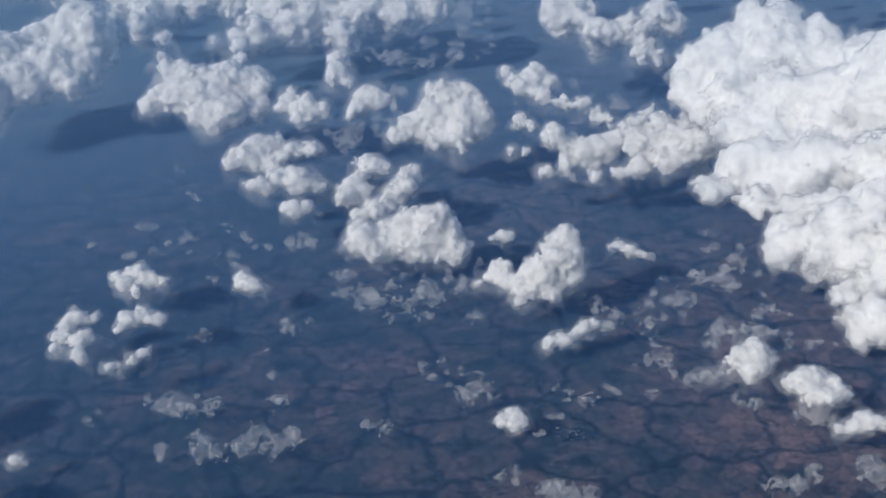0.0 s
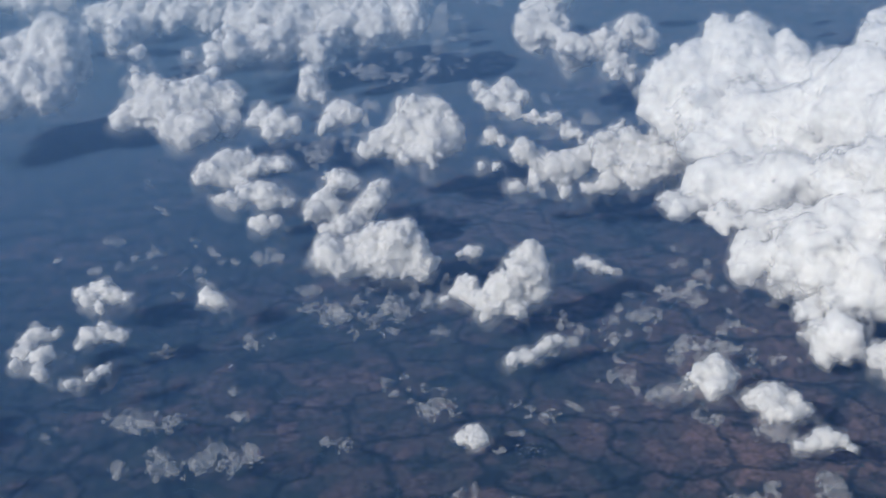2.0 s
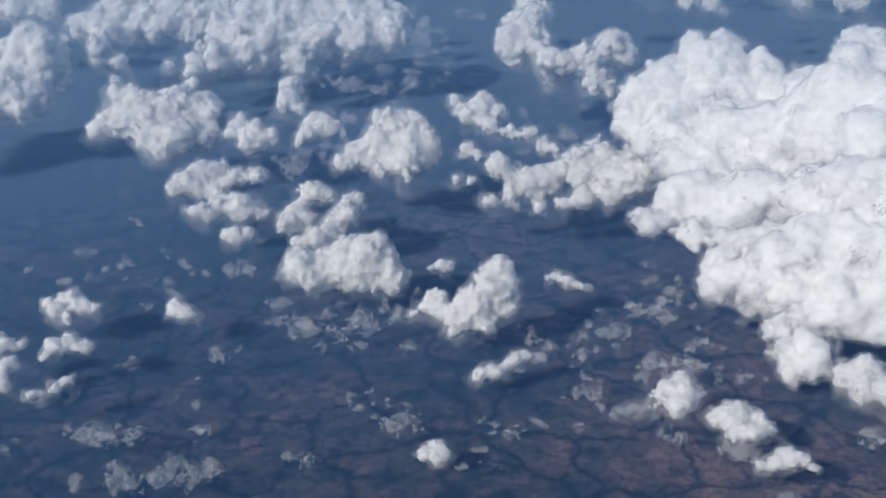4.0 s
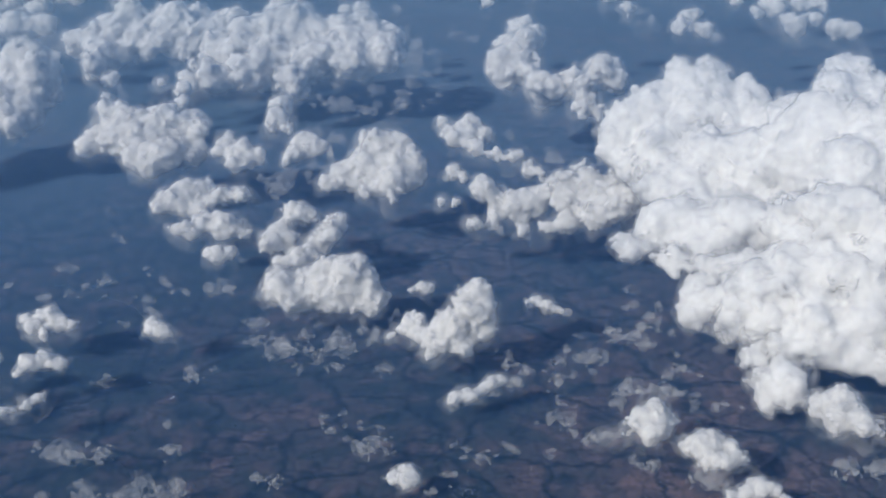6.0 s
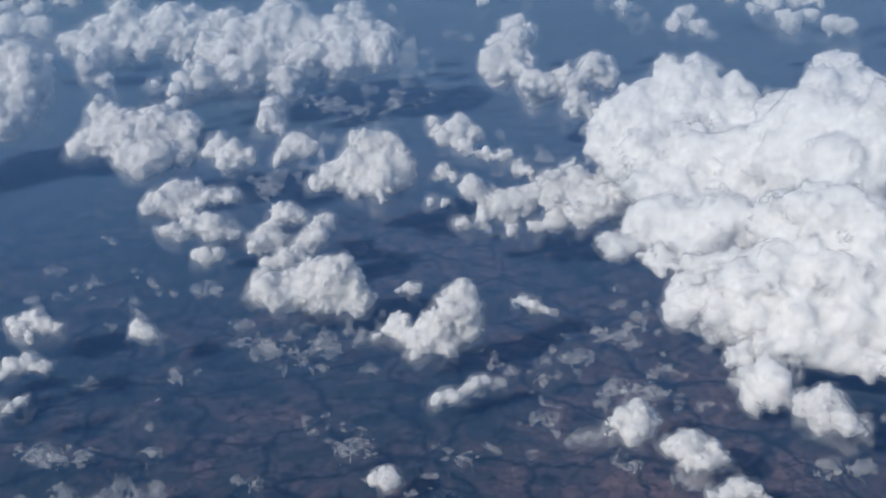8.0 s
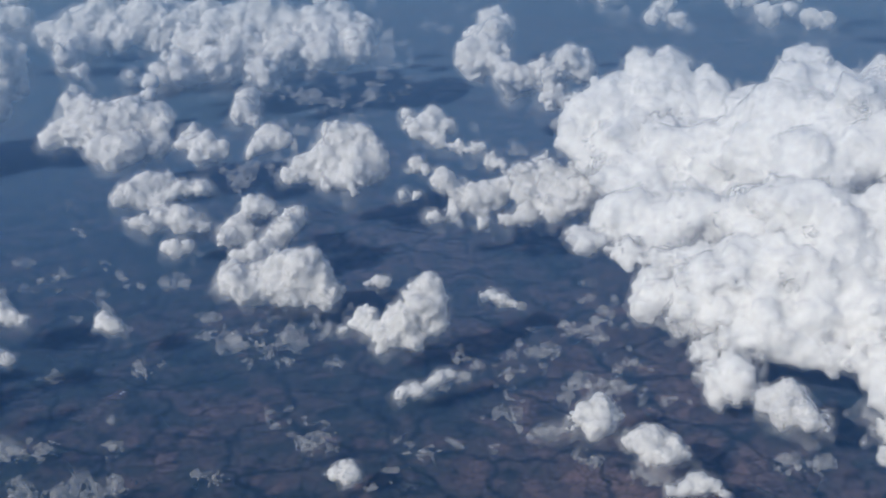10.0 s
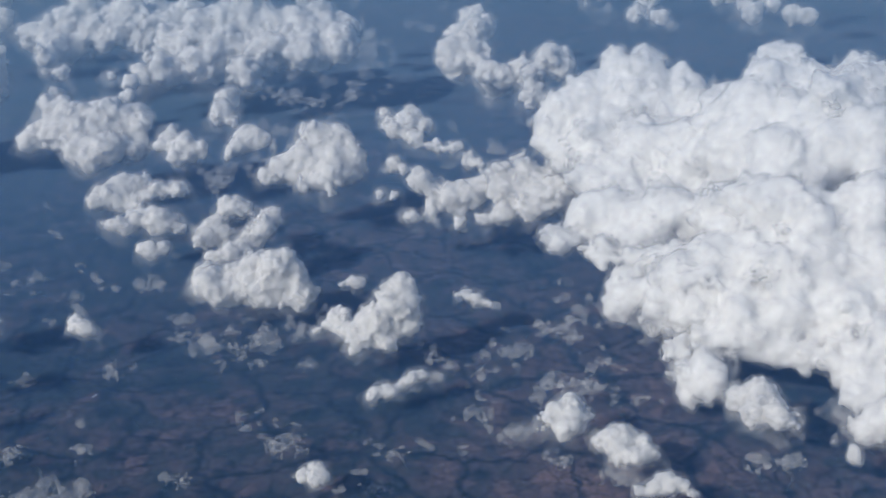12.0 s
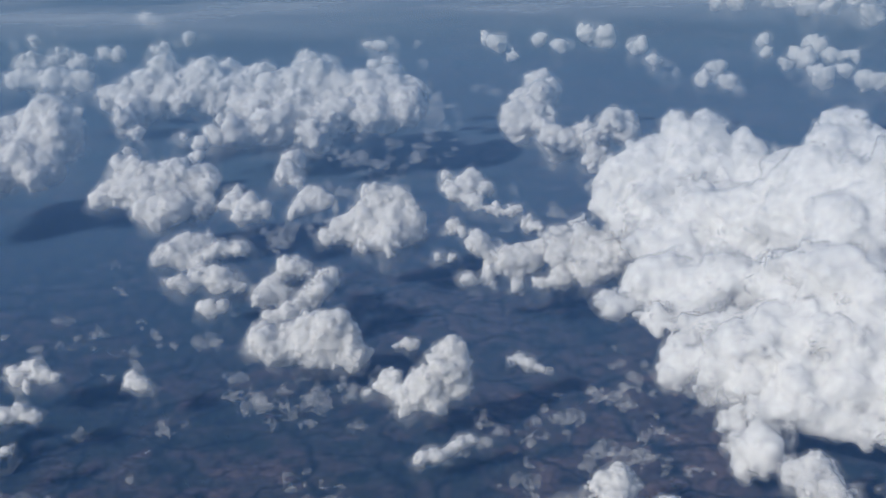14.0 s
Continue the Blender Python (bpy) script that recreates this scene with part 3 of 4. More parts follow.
cloud("cloud_wisp", "thin cloud flecks below a great cloud",
      [(71.6, 179.8, 9.0, 1.08), (72.8, 175.8, 9.0, 0.85), (71.4, 183.7, 9.0, 0.87), (68.9, 181.3, 8.0, 0.76)], 1.2, 0.8)
cloud("cloud_wisp", "tiny cloud flecks between two clouds",
      [(25.3, 198.8, 7.0, 0.78), (23.7, 195.3, 7.0, 0.66), (18.2, 195.2, 7.0, 0.76), (19.1, 189.6, 6.0, 0.64)], 1.2, 0.8)
cloud("cloud_wisp", "thin pale cloud scraps near the ground",
      [(-35.0, 161.3, 6.0, 1.14), (-32.1, 158.7, 6.0, 0.94), (-37.9, 163.7, 6.0, 0.77)], 1.2, 0.8)
cloud("cloud_wisp", "tiny faint cloud flecks",
      [(28.8, 150.5, 5.0, 0.73), (30.5, 147.6, 5.0, 0.54), (26.5, 152.7, 5.0, 0.55)], 1.2, 0.8)
cloud("cloud_wisp", "small white cloud scrap low over dark fields",
      [(-56.6, 152.0, 5.0, 1.20), (-57.8, 151.8, 5.0, 0.74), (-55.2, 150.9, 5.0, 0.73)], 1.0, 1.0)
cloud("cloud_wisp", "ragged white cloud scrap low over fields",
      [(15.2, 132.0, 4.0, 0.92), (20.0, 126.9, 4.0, 1.47), (21.7, 125.6, 4.0, 1.30), (18.3, 128.2, 4.0, 0.90), (24.1, 125.4, 4.0, 0.98), (14.5, 132.8, 4.0, 0.59)], 1.5, 0.8)
cloud("cloud_wisp", "thin white cloud scrap over red fields",
      [(50.8, 121.1, 4.5, 1.10), (52.8, 119.9, 4.5, 1.10), (56.6, 122.5, 4.5, 0.86), (49.2, 121.2, 4.5, 0.67)], 1.5, 0.8)
cloud("cloud_wisp", "small torn white cloud scrap",
      [(65.0, 121.8, 4.5, 1.40), (64.7, 119.1, 4.5, 1.21), (64.2, 122.7, 4.5, 0.79)], 1.4, 0.8)
cloud("cloud_wisp", "faint pale cloud scrap",
      [(-17.3, 160.2, 5.0, 0.84), (-1.8, 148.5, 5.0, 0.71)], 1.4, 0.8)
# Two unseen clouds added out of view for the shade they cast.
cloud("cumulus_cloud", "unseen white cumulus cloud added to shade the fields beyond it",
      [(-66.1, 136.8, 9.0, 4.30), (-61.5, 132.0, 9.0, 4.17), (-70.0, 139.0, 10.0, 3.92), (-65.1, 129.3, 9.0, 4.14), (-58.6, 126.7, 8.0, 3.25)], 1.0, 1.0)
cloud("cumulus_cloud", "unseen rounded white cumulus cloud added to widen the shade",
      [(-70.3, 167.9, 9.0, 3.38), (-72.2, 164.9, 9.0, 2.95), (-67.5, 163.7, 8.5, 2.34), (-70.1, 161.8, 8.0, 2.52)], 1.0, 1.0)
cloud("cumulus_cloud", "white cumulus cloud with a row of rounded heads",
      [(-15.0, 253.5, 17.0, 3.49), (-18.9, 250.8, 15.5, 3.46), (-11.1, 254.6, 17.0, 3.23), (-21.4, 248.9, 15.0, 2.39), (-3.5, 251.5, 16.0, 2.93), (-6.8, 251.8, 15.5, 2.40), (-13.3, 247.8, 14.0, 2.90), (-22.9, 251.4, 14.0, 2.07), (-18.9, 251.4, 15.7, 2.59), (-7.3, 249.9, 17.3, 2.85), (-3.5, 248.9, 16.6, 2.59), (-11.3, 249.7, 14.9, 2.59)], 1.0, 1.0)
cloud("cumulus_cloud", "low ragged white cumulus bank",
      [(-15.1, 238.5, 12.5, 2.43), (-10.8, 240.5, 13.0, 2.57), (-6.5, 239.4, 13.0, 2.94), (-17.6, 239.1, 12.5, 1.79), (-3.5, 237.8, 12.0, 1.78), (-16.4, 239.7, 12.2, 2.00), (-12.6, 239.7, 13.9, 2.50), (-7.7, 238.5, 13.2, 2.75), (-3.5, 237.2, 11.9, 1.63)], 1.0, 1.0)
cloud("cloud_wisp", "small white cloud puff below a larger bank",
      [(-9.2, 230.2, 10.0, 2.24), (-6.6, 230.2, 10.0, 1.49), (-11.3, 231.3, 10.0, 1.37)], 1.0, 1.0)
cloud("cumulus_cloud", "large lumpy white cumulus cloud with a grey base",
      [(-39.3, 293.1, 19.0, 3.85), (-41.4, 291.9, 18.0, 2.46), (-33.1, 289.8, 21.0, 4.55), (-28.1, 292.2, 23.0, 4.72), (-22.4, 288.8, 22.0, 4.97), (-16.0, 292.7, 22.0, 4.72), (-13.1, 286.2, 21.0, 3.58), (-28.2, 282.5, 17.5, 4.60), (-21.1, 280.7, 17.5, 4.86), (-15.5, 281.8, 17.5, 3.84), (-26.2, 279.5, 15.0, 3.09), (-17.6, 310.0, 24.0, 2.57), (-16.9, 320.3, 25.0, 2.98), (-41.5, 292.7, 18.5, 2.34), (-36.3, 292.4, 20.2, 2.92), (-31.0, 292.5, 22.8, 3.80), (-26.6, 292.2, 24.1, 3.51), (-20.7, 291.4, 24.7, 3.80), (-15.1, 289.8, 23.2, 3.80), (-10.9, 288.7, 22.4, 2.05), (-25.6, 290.1, 19.3, 3.80), (-18.3, 289.0, 19.8, 4.09), (-14.2, 287.4, 17.7, 2.92), (-28.9, 288.6, 13.9, 2.92), (-23.1, 287.7, 14.5, 3.22), (-17.4, 286.6, 14.4, 2.92), (-36.3, 295.5, 28.0, 2.05), (-31.9, 294.9, 28.3, 1.75)], 1.0, 1.0)
cloud("cumulus_cloud", "white cumulus puff beside a larger cloud",
      [(-6.2, 284.6, 19.0, 2.97), (-2.8, 278.5, 17.5, 3.65), (1.3, 276.6, 17.0, 2.90), (-4.5, 274.1, 16.0, 2.59), (-7.7, 280.6, 18.0, 2.06)], 1.0, 1.0)
cloud("cumulus_cloud", "small lumpy white cumulus cloud",
      [(13.8, 280.9, 19.0, 3.38), (16.6, 277.8, 18.5, 3.06), (10.7, 276.7, 17.0, 2.47), (19.3, 274.4, 17.5, 1.73), (8.2, 274.7, 16.0, 1.73)], 1.0, 1.0)
cloud("cumulus_cloud", "upright knobbly white cumulus column",
      [(8.8, 303.1, 23.0, 3.62), (7.5, 294.1, 21.5, 3.52), (10.3, 290.2, 20.5, 2.27), (6.1, 290.3, 20.0, 1.97)], 1.0, 1.0)
cloud("cumulus_cloud", "wide white cumulus cloud with a trailing foot",
      [(28.4, 261.6, 23.0, 3.17), (34.1, 262.6, 23.0, 3.19), (30.0, 259.3, 20.0, 4.25), (34.9, 255.0, 19.5, 4.20), (24.8, 256.2, 18.5, 3.66), (20.7, 255.9, 17.5, 3.39), (17.1, 254.0, 17.0, 2.15), (30.5, 248.4, 17.0, 4.11), (36.3, 249.8, 17.5, 3.07), (31.0, 243.3, 14.5, 1.96), (24.9, 246.5, 16.0, 2.50), (39.1, 250.4, 17.5, 1.61), (29.0, 255.2, 25.2, 3.47), (34.3, 254.4, 25.7, 2.41), (26.1, 254.3, 21.5, 4.01), (32.5, 252.5, 20.2, 4.28), (37.8, 251.5, 20.0, 2.94), (20.5, 253.8, 17.9, 3.21), (16.4, 254.1, 16.7, 1.87), (26.9, 252.1, 16.5, 3.21), (33.4, 250.4, 15.2, 2.67), (32.4, 249.1, 11.4, 1.87)], 1.0, 1.0)
cloud("cumulus_cloud", "white cumulus cloud with a bright head and trailing tail",
      [(52.8, 257.6, 28.0, 2.33), (50.9, 255.1, 26.0, 3.40), (54.8, 254.1, 26.0, 2.58), (48.0, 254.4, 25.0, 2.85), (46.6, 258.0, 25.5, 2.06), (52.4, 249.5, 24.0, 2.54), (56.0, 247.2, 23.0, 2.26), (59.5, 244.9, 23.0, 1.72), (62.0, 245.2, 23.0, 1.33), (46.8, 266.7, 26.0, 1.55)], 1.0, 1.0)
cloud("cumulus_cloud", "small white cumulus puffs in a row",
      [(46.6, 251.4, 18.0, 2.29), (43.8, 247.6, 18.0, 1.46), (48.1, 247.4, 18.0, 1.33), (41.7, 240.4, 15.0, 1.56), (44.5, 237.7, 15.0, 1.16)], 1.0, 1.0)
cloud("cumulus_cloud", "white cumulus shelf running into a great cloud",
      [(50.7, 239.1, 17.0, 2.47), (54.6, 235.6, 16.5, 2.83), (58.3, 232.1, 16.0, 3.19), (61.1, 230.2, 15.5, 2.41), (52.2, 231.3, 14.5, 2.16), (47.9, 229.1, 13.0, 1.63), (52.0, 225.1, 12.5, 1.74), (56.9, 223.9, 12.5, 1.86), (62.0, 223.8, 13.0, 2.12), (66.7, 222.4, 14.0, 2.74), (63.3, 243.8, 20.0, 2.13), (65.7, 241.7, 19.5, 1.72), (46.0, 229.5, 13.0, 1.00), (50.2, 233.6, 19.3, 2.79), (56.1, 231.3, 16.2, 3.55), (59.9, 230.9, 16.7, 3.04), (52.1, 230.7, 12.7, 2.03), (47.0, 231.2, 11.6, 1.65), (58.1, 228.7, 10.6, 2.03), (64.4, 227.7, 10.9, 2.28), (63.8, 230.8, 18.4, 2.53), (69.4, 227.1, 11.8, 2.53)], 1.0, 1.0)
cloud("cumulus_cloud", "lumpy white cumulus ridge joined to a great cloud",
      [(68.0, 231.8, 20.0, 3.46), (71.7, 226.8, 20.0, 3.91), (75.3, 221.9, 20.0, 4.11), (67.1, 224.1, 18.0, 3.62), (71.7, 218.3, 17.0, 3.56), (77.4, 216.7, 19.0, 3.56), (73.8, 237.9, 21.0, 2.23), (81.1, 216.7, 21.0, 3.69), (67.7, 226.4, 22.8, 2.73), (72.6, 225.5, 22.7, 3.23), (74.7, 223.7, 19.2, 3.47), (78.5, 223.9, 21.4, 2.98), (79.4, 222.1, 17.4, 3.23), (73.0, 222.2, 14.6, 2.73), (80.3, 220.5, 13.9, 2.48), (83.2, 222.1, 19.0, 3.23), (77.6, 225.2, 24.3, 1.99)], 1.0, 1.0)
cloud("cumulus_cloud", "long white cloud mass with domed tops and grey base",
      [(-40.9, 437.5, 34.0, 4.49), (-35.8, 415.7, 30.0, 5.98), (-25.5, 412.6, 29.0, 6.77), (-45.7, 412.4, 28.0, 5.54), (-13.2, 409.1, 29.0, 6.91), (-2.8, 400.5, 29.0, 6.97), (-45.8, 393.5, 22.0, 6.13), (-54.9, 403.8, 23.0, 4.62), (-48.0, 383.1, 20.0, 3.59), (-17.0, 363.0, 18.0, 4.14), (-55.1, 401.0, 26.1, 3.48), (-49.4, 399.9, 26.0, 4.64), (-41.7, 399.1, 27.6, 5.42), (-34.1, 397.3, 26.6, 6.19), (-24.6, 395.9, 27.3, 6.19), (-15.1, 393.7, 26.2, 6.19), (-7.3, 393.3, 28.8, 5.42), (-35.3, 400.8, 34.7, 5.03), (-22.1, 397.9, 33.6, 4.64), (-1.3, 393.6, 32.3, 4.64), (-48.3, 396.4, 17.9, 4.26), (-40.5, 395.6, 19.5, 4.26), (-52.3, 396.1, 15.2, 2.71), (-30.8, 394.9, 22.0, 3.87), (-17.5, 392.3, 21.8, 3.87)], 1.0, 1.0)
cloud("cumulus_cloud", "broad white cumulus mass with a soft trailing edge",
      [(13.3, 390.2, 32.0, 7.57), (5.3, 382.3, 28.0, 7.44), (21.1, 393.7, 32.0, 5.23), (24.3, 377.1, 28.0, 7.34), (33.3, 366.8, 28.0, 6.78), (43.2, 374.0, 28.0, 7.30), (46.0, 359.7, 25.0, 6.68), (34.4, 358.8, 23.0, 7.39), (21.7, 362.4, 22.0, 7.09), (10.6, 369.6, 22.0, 7.22), (-6.4, 378.6, 22.0, 7.40), (-9.7, 362.9, 18.0, 5.63), (1.3, 364.1, 19.0, 6.76), (15.7, 353.0, 17.0, 6.20), (37.6, 404.4, 32.0, 3.51), (43.0, 395.5, 32.0, 2.83), (2.1, 378.3, 31.0, 6.35), (9.6, 377.5, 32.6, 6.35), (18.9, 376.1, 33.3, 6.35), (26.0, 373.7, 30.5, 5.98), (35.0, 371.3, 28.6, 5.98), (44.2, 369.6, 28.4, 5.23), (49.5, 367.8, 26.6, 4.11), (-4.2, 376.0, 22.4, 5.23), (5.0, 374.2, 22.2, 5.61), (14.1, 372.5, 22.0, 5.98), (23.2, 370.4, 21.0, 5.98), (32.4, 368.7, 20.8, 5.61), (41.6, 366.9, 20.6, 5.23), (0.6, 372.3, 15.3, 4.11), (-8.8, 373.0, 12.9, 3.36), (9.7, 369.8, 13.4, 3.74), (18.8, 367.8, 12.4, 3.74), (-13.7, 376.4, 19.1, 2.99), (-17.7, 375.8, 15.7, 2.99), (-20.0, 374.1, 10.5, 2.24)], 1.0, 1.0)
cloud("cloud_wisp", "thin streaked cloud veil trailing from a cloud mass",
      [(53.9, 352.1, 23.0, 3.28), (56.0, 339.5, 22.0, 2.47), (61.7, 348.8, 22.0, 1.63), (50.5, 337.9, 20.0, 2.46), (45.9, 326.8, 19.0, 2.04), (39.6, 333.4, 19.0, 3.11), (28.8, 326.3, 17.0, 2.03), (55.5, 321.8, 20.0, 1.51)], 1.6, 0.7, 4.0)
cloud("cumulus_cloud", "pale cumulus bank far off in haze",
      [(-90.3, 446.2, 30.0, 6.07), (-82.7, 450.6, 30.0, 6.57), (-73.7, 447.9, 30.0, 5.58), (-92.0, 433.1, 27.0, 5.92), (-79.0, 429.2, 26.0, 7.18), (-68.2, 426.2, 26.0, 5.77), (-65.9, 459.9, 31.0, 2.85), (-60.3, 459.6, 31.0, 2.13)], 1.0, 1.0)
cloud("cumulus_cloud", "large shaded cumulus cloud with a rounded top",
      [(-58.7, 341.7, 29.0, 5.29), (-67.4, 340.3, 29.0, 5.99), (-54.0, 328.4, 27.0, 3.23), (-75.3, 337.4, 27.0, 6.33), (-80.8, 332.4, 27.0, 6.25), (-71.3, 325.5, 23.0, 6.80), (-79.6, 317.5, 21.0, 6.69), (-63.4, 322.8, 23.0, 5.38), (-89.7, 329.1, 25.0, 9.53), (-86.7, 312.3, 18.0, 7.46), (-61.5, 330.4, 35.2, 4.13), (-55.3, 328.9, 34.4, 3.81), (-63.6, 328.4, 29.3, 5.40), (-57.3, 327.2, 29.2, 4.76), (-52.4, 327.5, 32.1, 2.54), (-64.1, 326.1, 23.4, 4.45), (-57.8, 325.2, 24.1, 2.86), (-60.6, 320.0, 20.7, 5.64), (-72.8, 322.9, 22.4, 7.05), (-82.2, 328.2, 25.8, 7.89), (-76.8, 318.0, 19.2, 6.50), (-62.8, 313.1, 18.7, 4.00)], 1.0, 1.0)
cloud("cumulus_cloud", "white cumulus tower with a stepped foot",
      [(82.6, 325.3, 36.0, 4.25), (83.4, 317.1, 35.0, 3.83), (77.4, 320.5, 33.0, 4.52), (72.4, 311.3, 31.0, 4.07), (78.8, 310.5, 30.0, 5.06), (80.5, 299.4, 27.5, 4.27), (83.8, 296.0, 26.5, 3.93), (80.4, 312.8, 37.0, 3.57), (78.4, 311.4, 32.5, 3.89), (72.4, 310.7, 28.1, 3.57), (78.8, 309.5, 28.0, 3.89), (75.2, 308.7, 24.3, 2.60), (83.1, 306.6, 22.6, 3.57), (87.8, 305.4, 21.8, 3.57), (84.3, 304.8, 18.8, 2.27), (91.0, 305.1, 22.4, 2.27)], 1.0, 1.0)
cloud("cumulus_cloud", "lumpy white cumulus cloud behind a great cloud",
      [(89.8, 294.9, 28.0, 3.61), (97.3, 299.3, 29.0, 4.32), (101.8, 298.1, 29.0, 4.00), (91.7, 289.6, 26.0, 4.19), (101.1, 289.7, 27.0, 2.81), (89.6, 281.3, 23.5, 3.18), (86.7, 278.8, 22.5, 1.95), (93.9, 283.8, 33.4, 3.32), (89.1, 283.3, 30.0, 2.71), (96.6, 282.4, 31.2, 3.01), (87.1, 281.4, 24.4, 2.71), (91.4, 280.0, 22.9, 2.71)], 1.0, 1.0)
cloud("cumulus_cloud", "straggling white cumulus line far off",
      [(81.7, 396.5, 38.0, 4.50), (78.8, 404.2, 38.0, 3.33), (83.3, 377.2, 36.0, 3.13), (97.4, 398.3, 38.0, 2.90), (101.4, 383.7, 38.0, 3.20), (115.3, 399.7, 39.0, 4.19), (122.0, 397.4, 38.0, 3.97), (129.0, 381.9, 36.0, 3.65), (129.6, 363.7, 35.0, 3.69), (132.7, 352.1, 34.0, 2.84)], 1.0, 1.0)
cloud("cumulus_cloud", "small white cumulus cloud far off",
      [(143.0, 343.8, 34.0, 3.56), (136.7, 336.1, 33.0, 2.92), (143.4, 332.1, 32.5, 3.09), (143.2, 323.7, 32.0, 1.60)], 1.0, 1.0)
cloud("cumulus_cloud", "heap of pale cumulus clouds far off",
      [(173.6, 381.0, 37.0, 3.14), (166.9, 361.6, 36.0, 2.39), (184.8, 364.4, 37.0, 4.29), (174.6, 349.9, 36.0, 4.50), (168.5, 346.6, 35.0, 2.70), (185.3, 352.4, 36.0, 3.19), (173.7, 330.6, 33.0, 4.12), (182.5, 337.7, 34.0, 2.69), (172.1, 335.5, 34.0, 2.83), (192.1, 350.4, 36.0, 2.80), (182.9, 323.2, 33.0, 3.72), (185.1, 317.9, 33.0, 3.31)], 1.0, 1.0)
cloud("cumulus_cloud", "hazy cumulus heads near the horizon",
      [(186.4, 443.5, 42.0, 6.26), (183.4, 454.7, 42.0, 4.91), (216.7, 442.1, 42.0, 8.36), (218.2, 422.2, 42.0, 5.93), (222.9, 399.1, 41.0, 5.47), (208.6, 451.3, 42.0, 5.96), (234.9, 435.2, 42.0, 5.92)], 1.0, 1.0)
cloud("cloud_wisp", "flat pale lens of cloud in haze",
      [(-56.5, 525.2, 36.0, 3.49), (-61.0, 526.7, 36.0, 2.16), (-50.9, 519.3, 36.0, 2.12)], 0.6, 1.0)
cloud("cloud_wisp", "soft grey cloud tuft in haze",
      [(-32.3, 460.9, 36.0, 3.77), (-36.1, 453.7, 35.0, 2.32), (-28.0, 462.7, 36.0, 2.12)], 1.0, 1.0)
cloud("cloud_wisp", "small pale cloud tufts far off",
      [(-98.0, 484.6, 34.0, 3.03), (-93.0, 499.3, 34.0, 2.07), (-104.6, 478.9, 34.0, 1.75)], 1.0, 1.0)
cloud("cloud_wisp", "small white cloud tuft far off",
      [(41.7, 416.9, 36.0, 2.76), (46.8, 429.5, 36.0, 2.19), (36.5, 418.5, 36.0, 1.71), (55.4, 418.2, 36.0, 1.28), (55.5, 389.4, 34.0, 1.20)], 1.0, 1.0)
cloud("cloud_wisp", "small white cloud tufts between banks",
      [(-39.3, 331.7, 20.0, 3.13), (-36.6, 336.7, 20.0, 2.11), (-41.9, 327.6, 20.0, 2.07), (-24.6, 343.7, 22.0, 1.79), (-40.1, 351.4, 22.0, 2.20)], 1.0, 1.0)
cloud("cloud_wisp", "grey cloud scraps between banks",
      [(6.3, 260.3, 16.0, 1.79), (5.0, 257.1, 15.0, 1.23), (20.8, 281.3, 19.0, 1.47), (22.3, 283.6, 19.0, 1.04), (71.4, 253.3, 20.0, 1.23), (74.0, 252.3, 19.0, 0.96)], 1.6, 0.7)

def flecks(label, cx, cy, sx, sy, z, count, seed):
    """Scraps of thin cloud strewn about, a few of them clotted together."""
    rng = np.random.RandomState(seed)
    least = 0.0016 * math.hypot(cx, cy, 100 - z)
    lobes = []
    for k in range(int(0.5 * count)):
        x, y, r = cx + rng.normal() * sx, cy + rng.normal() * sy, least * rng.uniform(0.8, 1.7)
        for j in range(rng.randint(1, 4)):
            lobes.append((x + rng.normal() * 1.3 * r, y + rng.normal() * 1.1 * r, z + rng.uniform(-0.5, 0.5), r * rng.uniform(0.6, 1.0)))
    cloud("cloud_wisp", label, lobes, 1.3, 0.6, 1.8)


flecks("faint torn flecks strewn over brown fields", 9.4, 194.3, 11.0, 6.0, 6.0, 16, 40)
flecks("thin pale flecks below a great cloud", 72.8, 191.8, 8.0, 8.0, 7.0, 12, 41)
flecks("torn pale scraps round a ragged cloud", 57.7, 162.8, 8.0, 5.0, 6.0, 14, 42)
flecks("faint scraps strewn over red fields", 53.7, 174.6, 8.0, 5.0, 6.0, 10, 43)
flecks("faint low scraps over dark fields", 14.0, 160.9, 9.0, 4.0, 5.0, 9, 44)
flecks("faint low scraps near a lane", 32.0, 148.1, 8.0, 4.0, 5.0, 10, 45)
flecks("small grey flecks between cumulus heads", 10.3, 262.4, 9.0, 8.0, 16.0, 14, 46)
flecks("thin flecks under a cloud bank", 33.2, 313.8, 12.0, 9.0, 20.0, 16, 47)
flecks("faint flecks over hazy ground", -30.0, 220.9, 12.0, 10.0, 8.0, 12, 48)
flecks("faint scraps low over fields", 70.6, 157.9, 8.0, 4.0, 6.0, 10, 49)
flecks("faint scraps beside white puffs", -32.6, 162.5, 8.0, 5.0, 6.0, 9, 50)
flecks("pale flecks along a cumulus chain", -2.2, 227.4, 8.0, 8.0, 9.0, 12, 51)
flecks("small flecks between banks", 59.8, 246.1, 12.0, 9.0, 20.0, 12, 52)
flecks("thin flecks in haze beside a tower", 69.3, 335.1, 22.0, 16.0, 30.0, 12, 53)
flecks("pale scraps beside a long bank", -7.2, 215.5, 8.0, 6.0, 8.0, 9, 54)
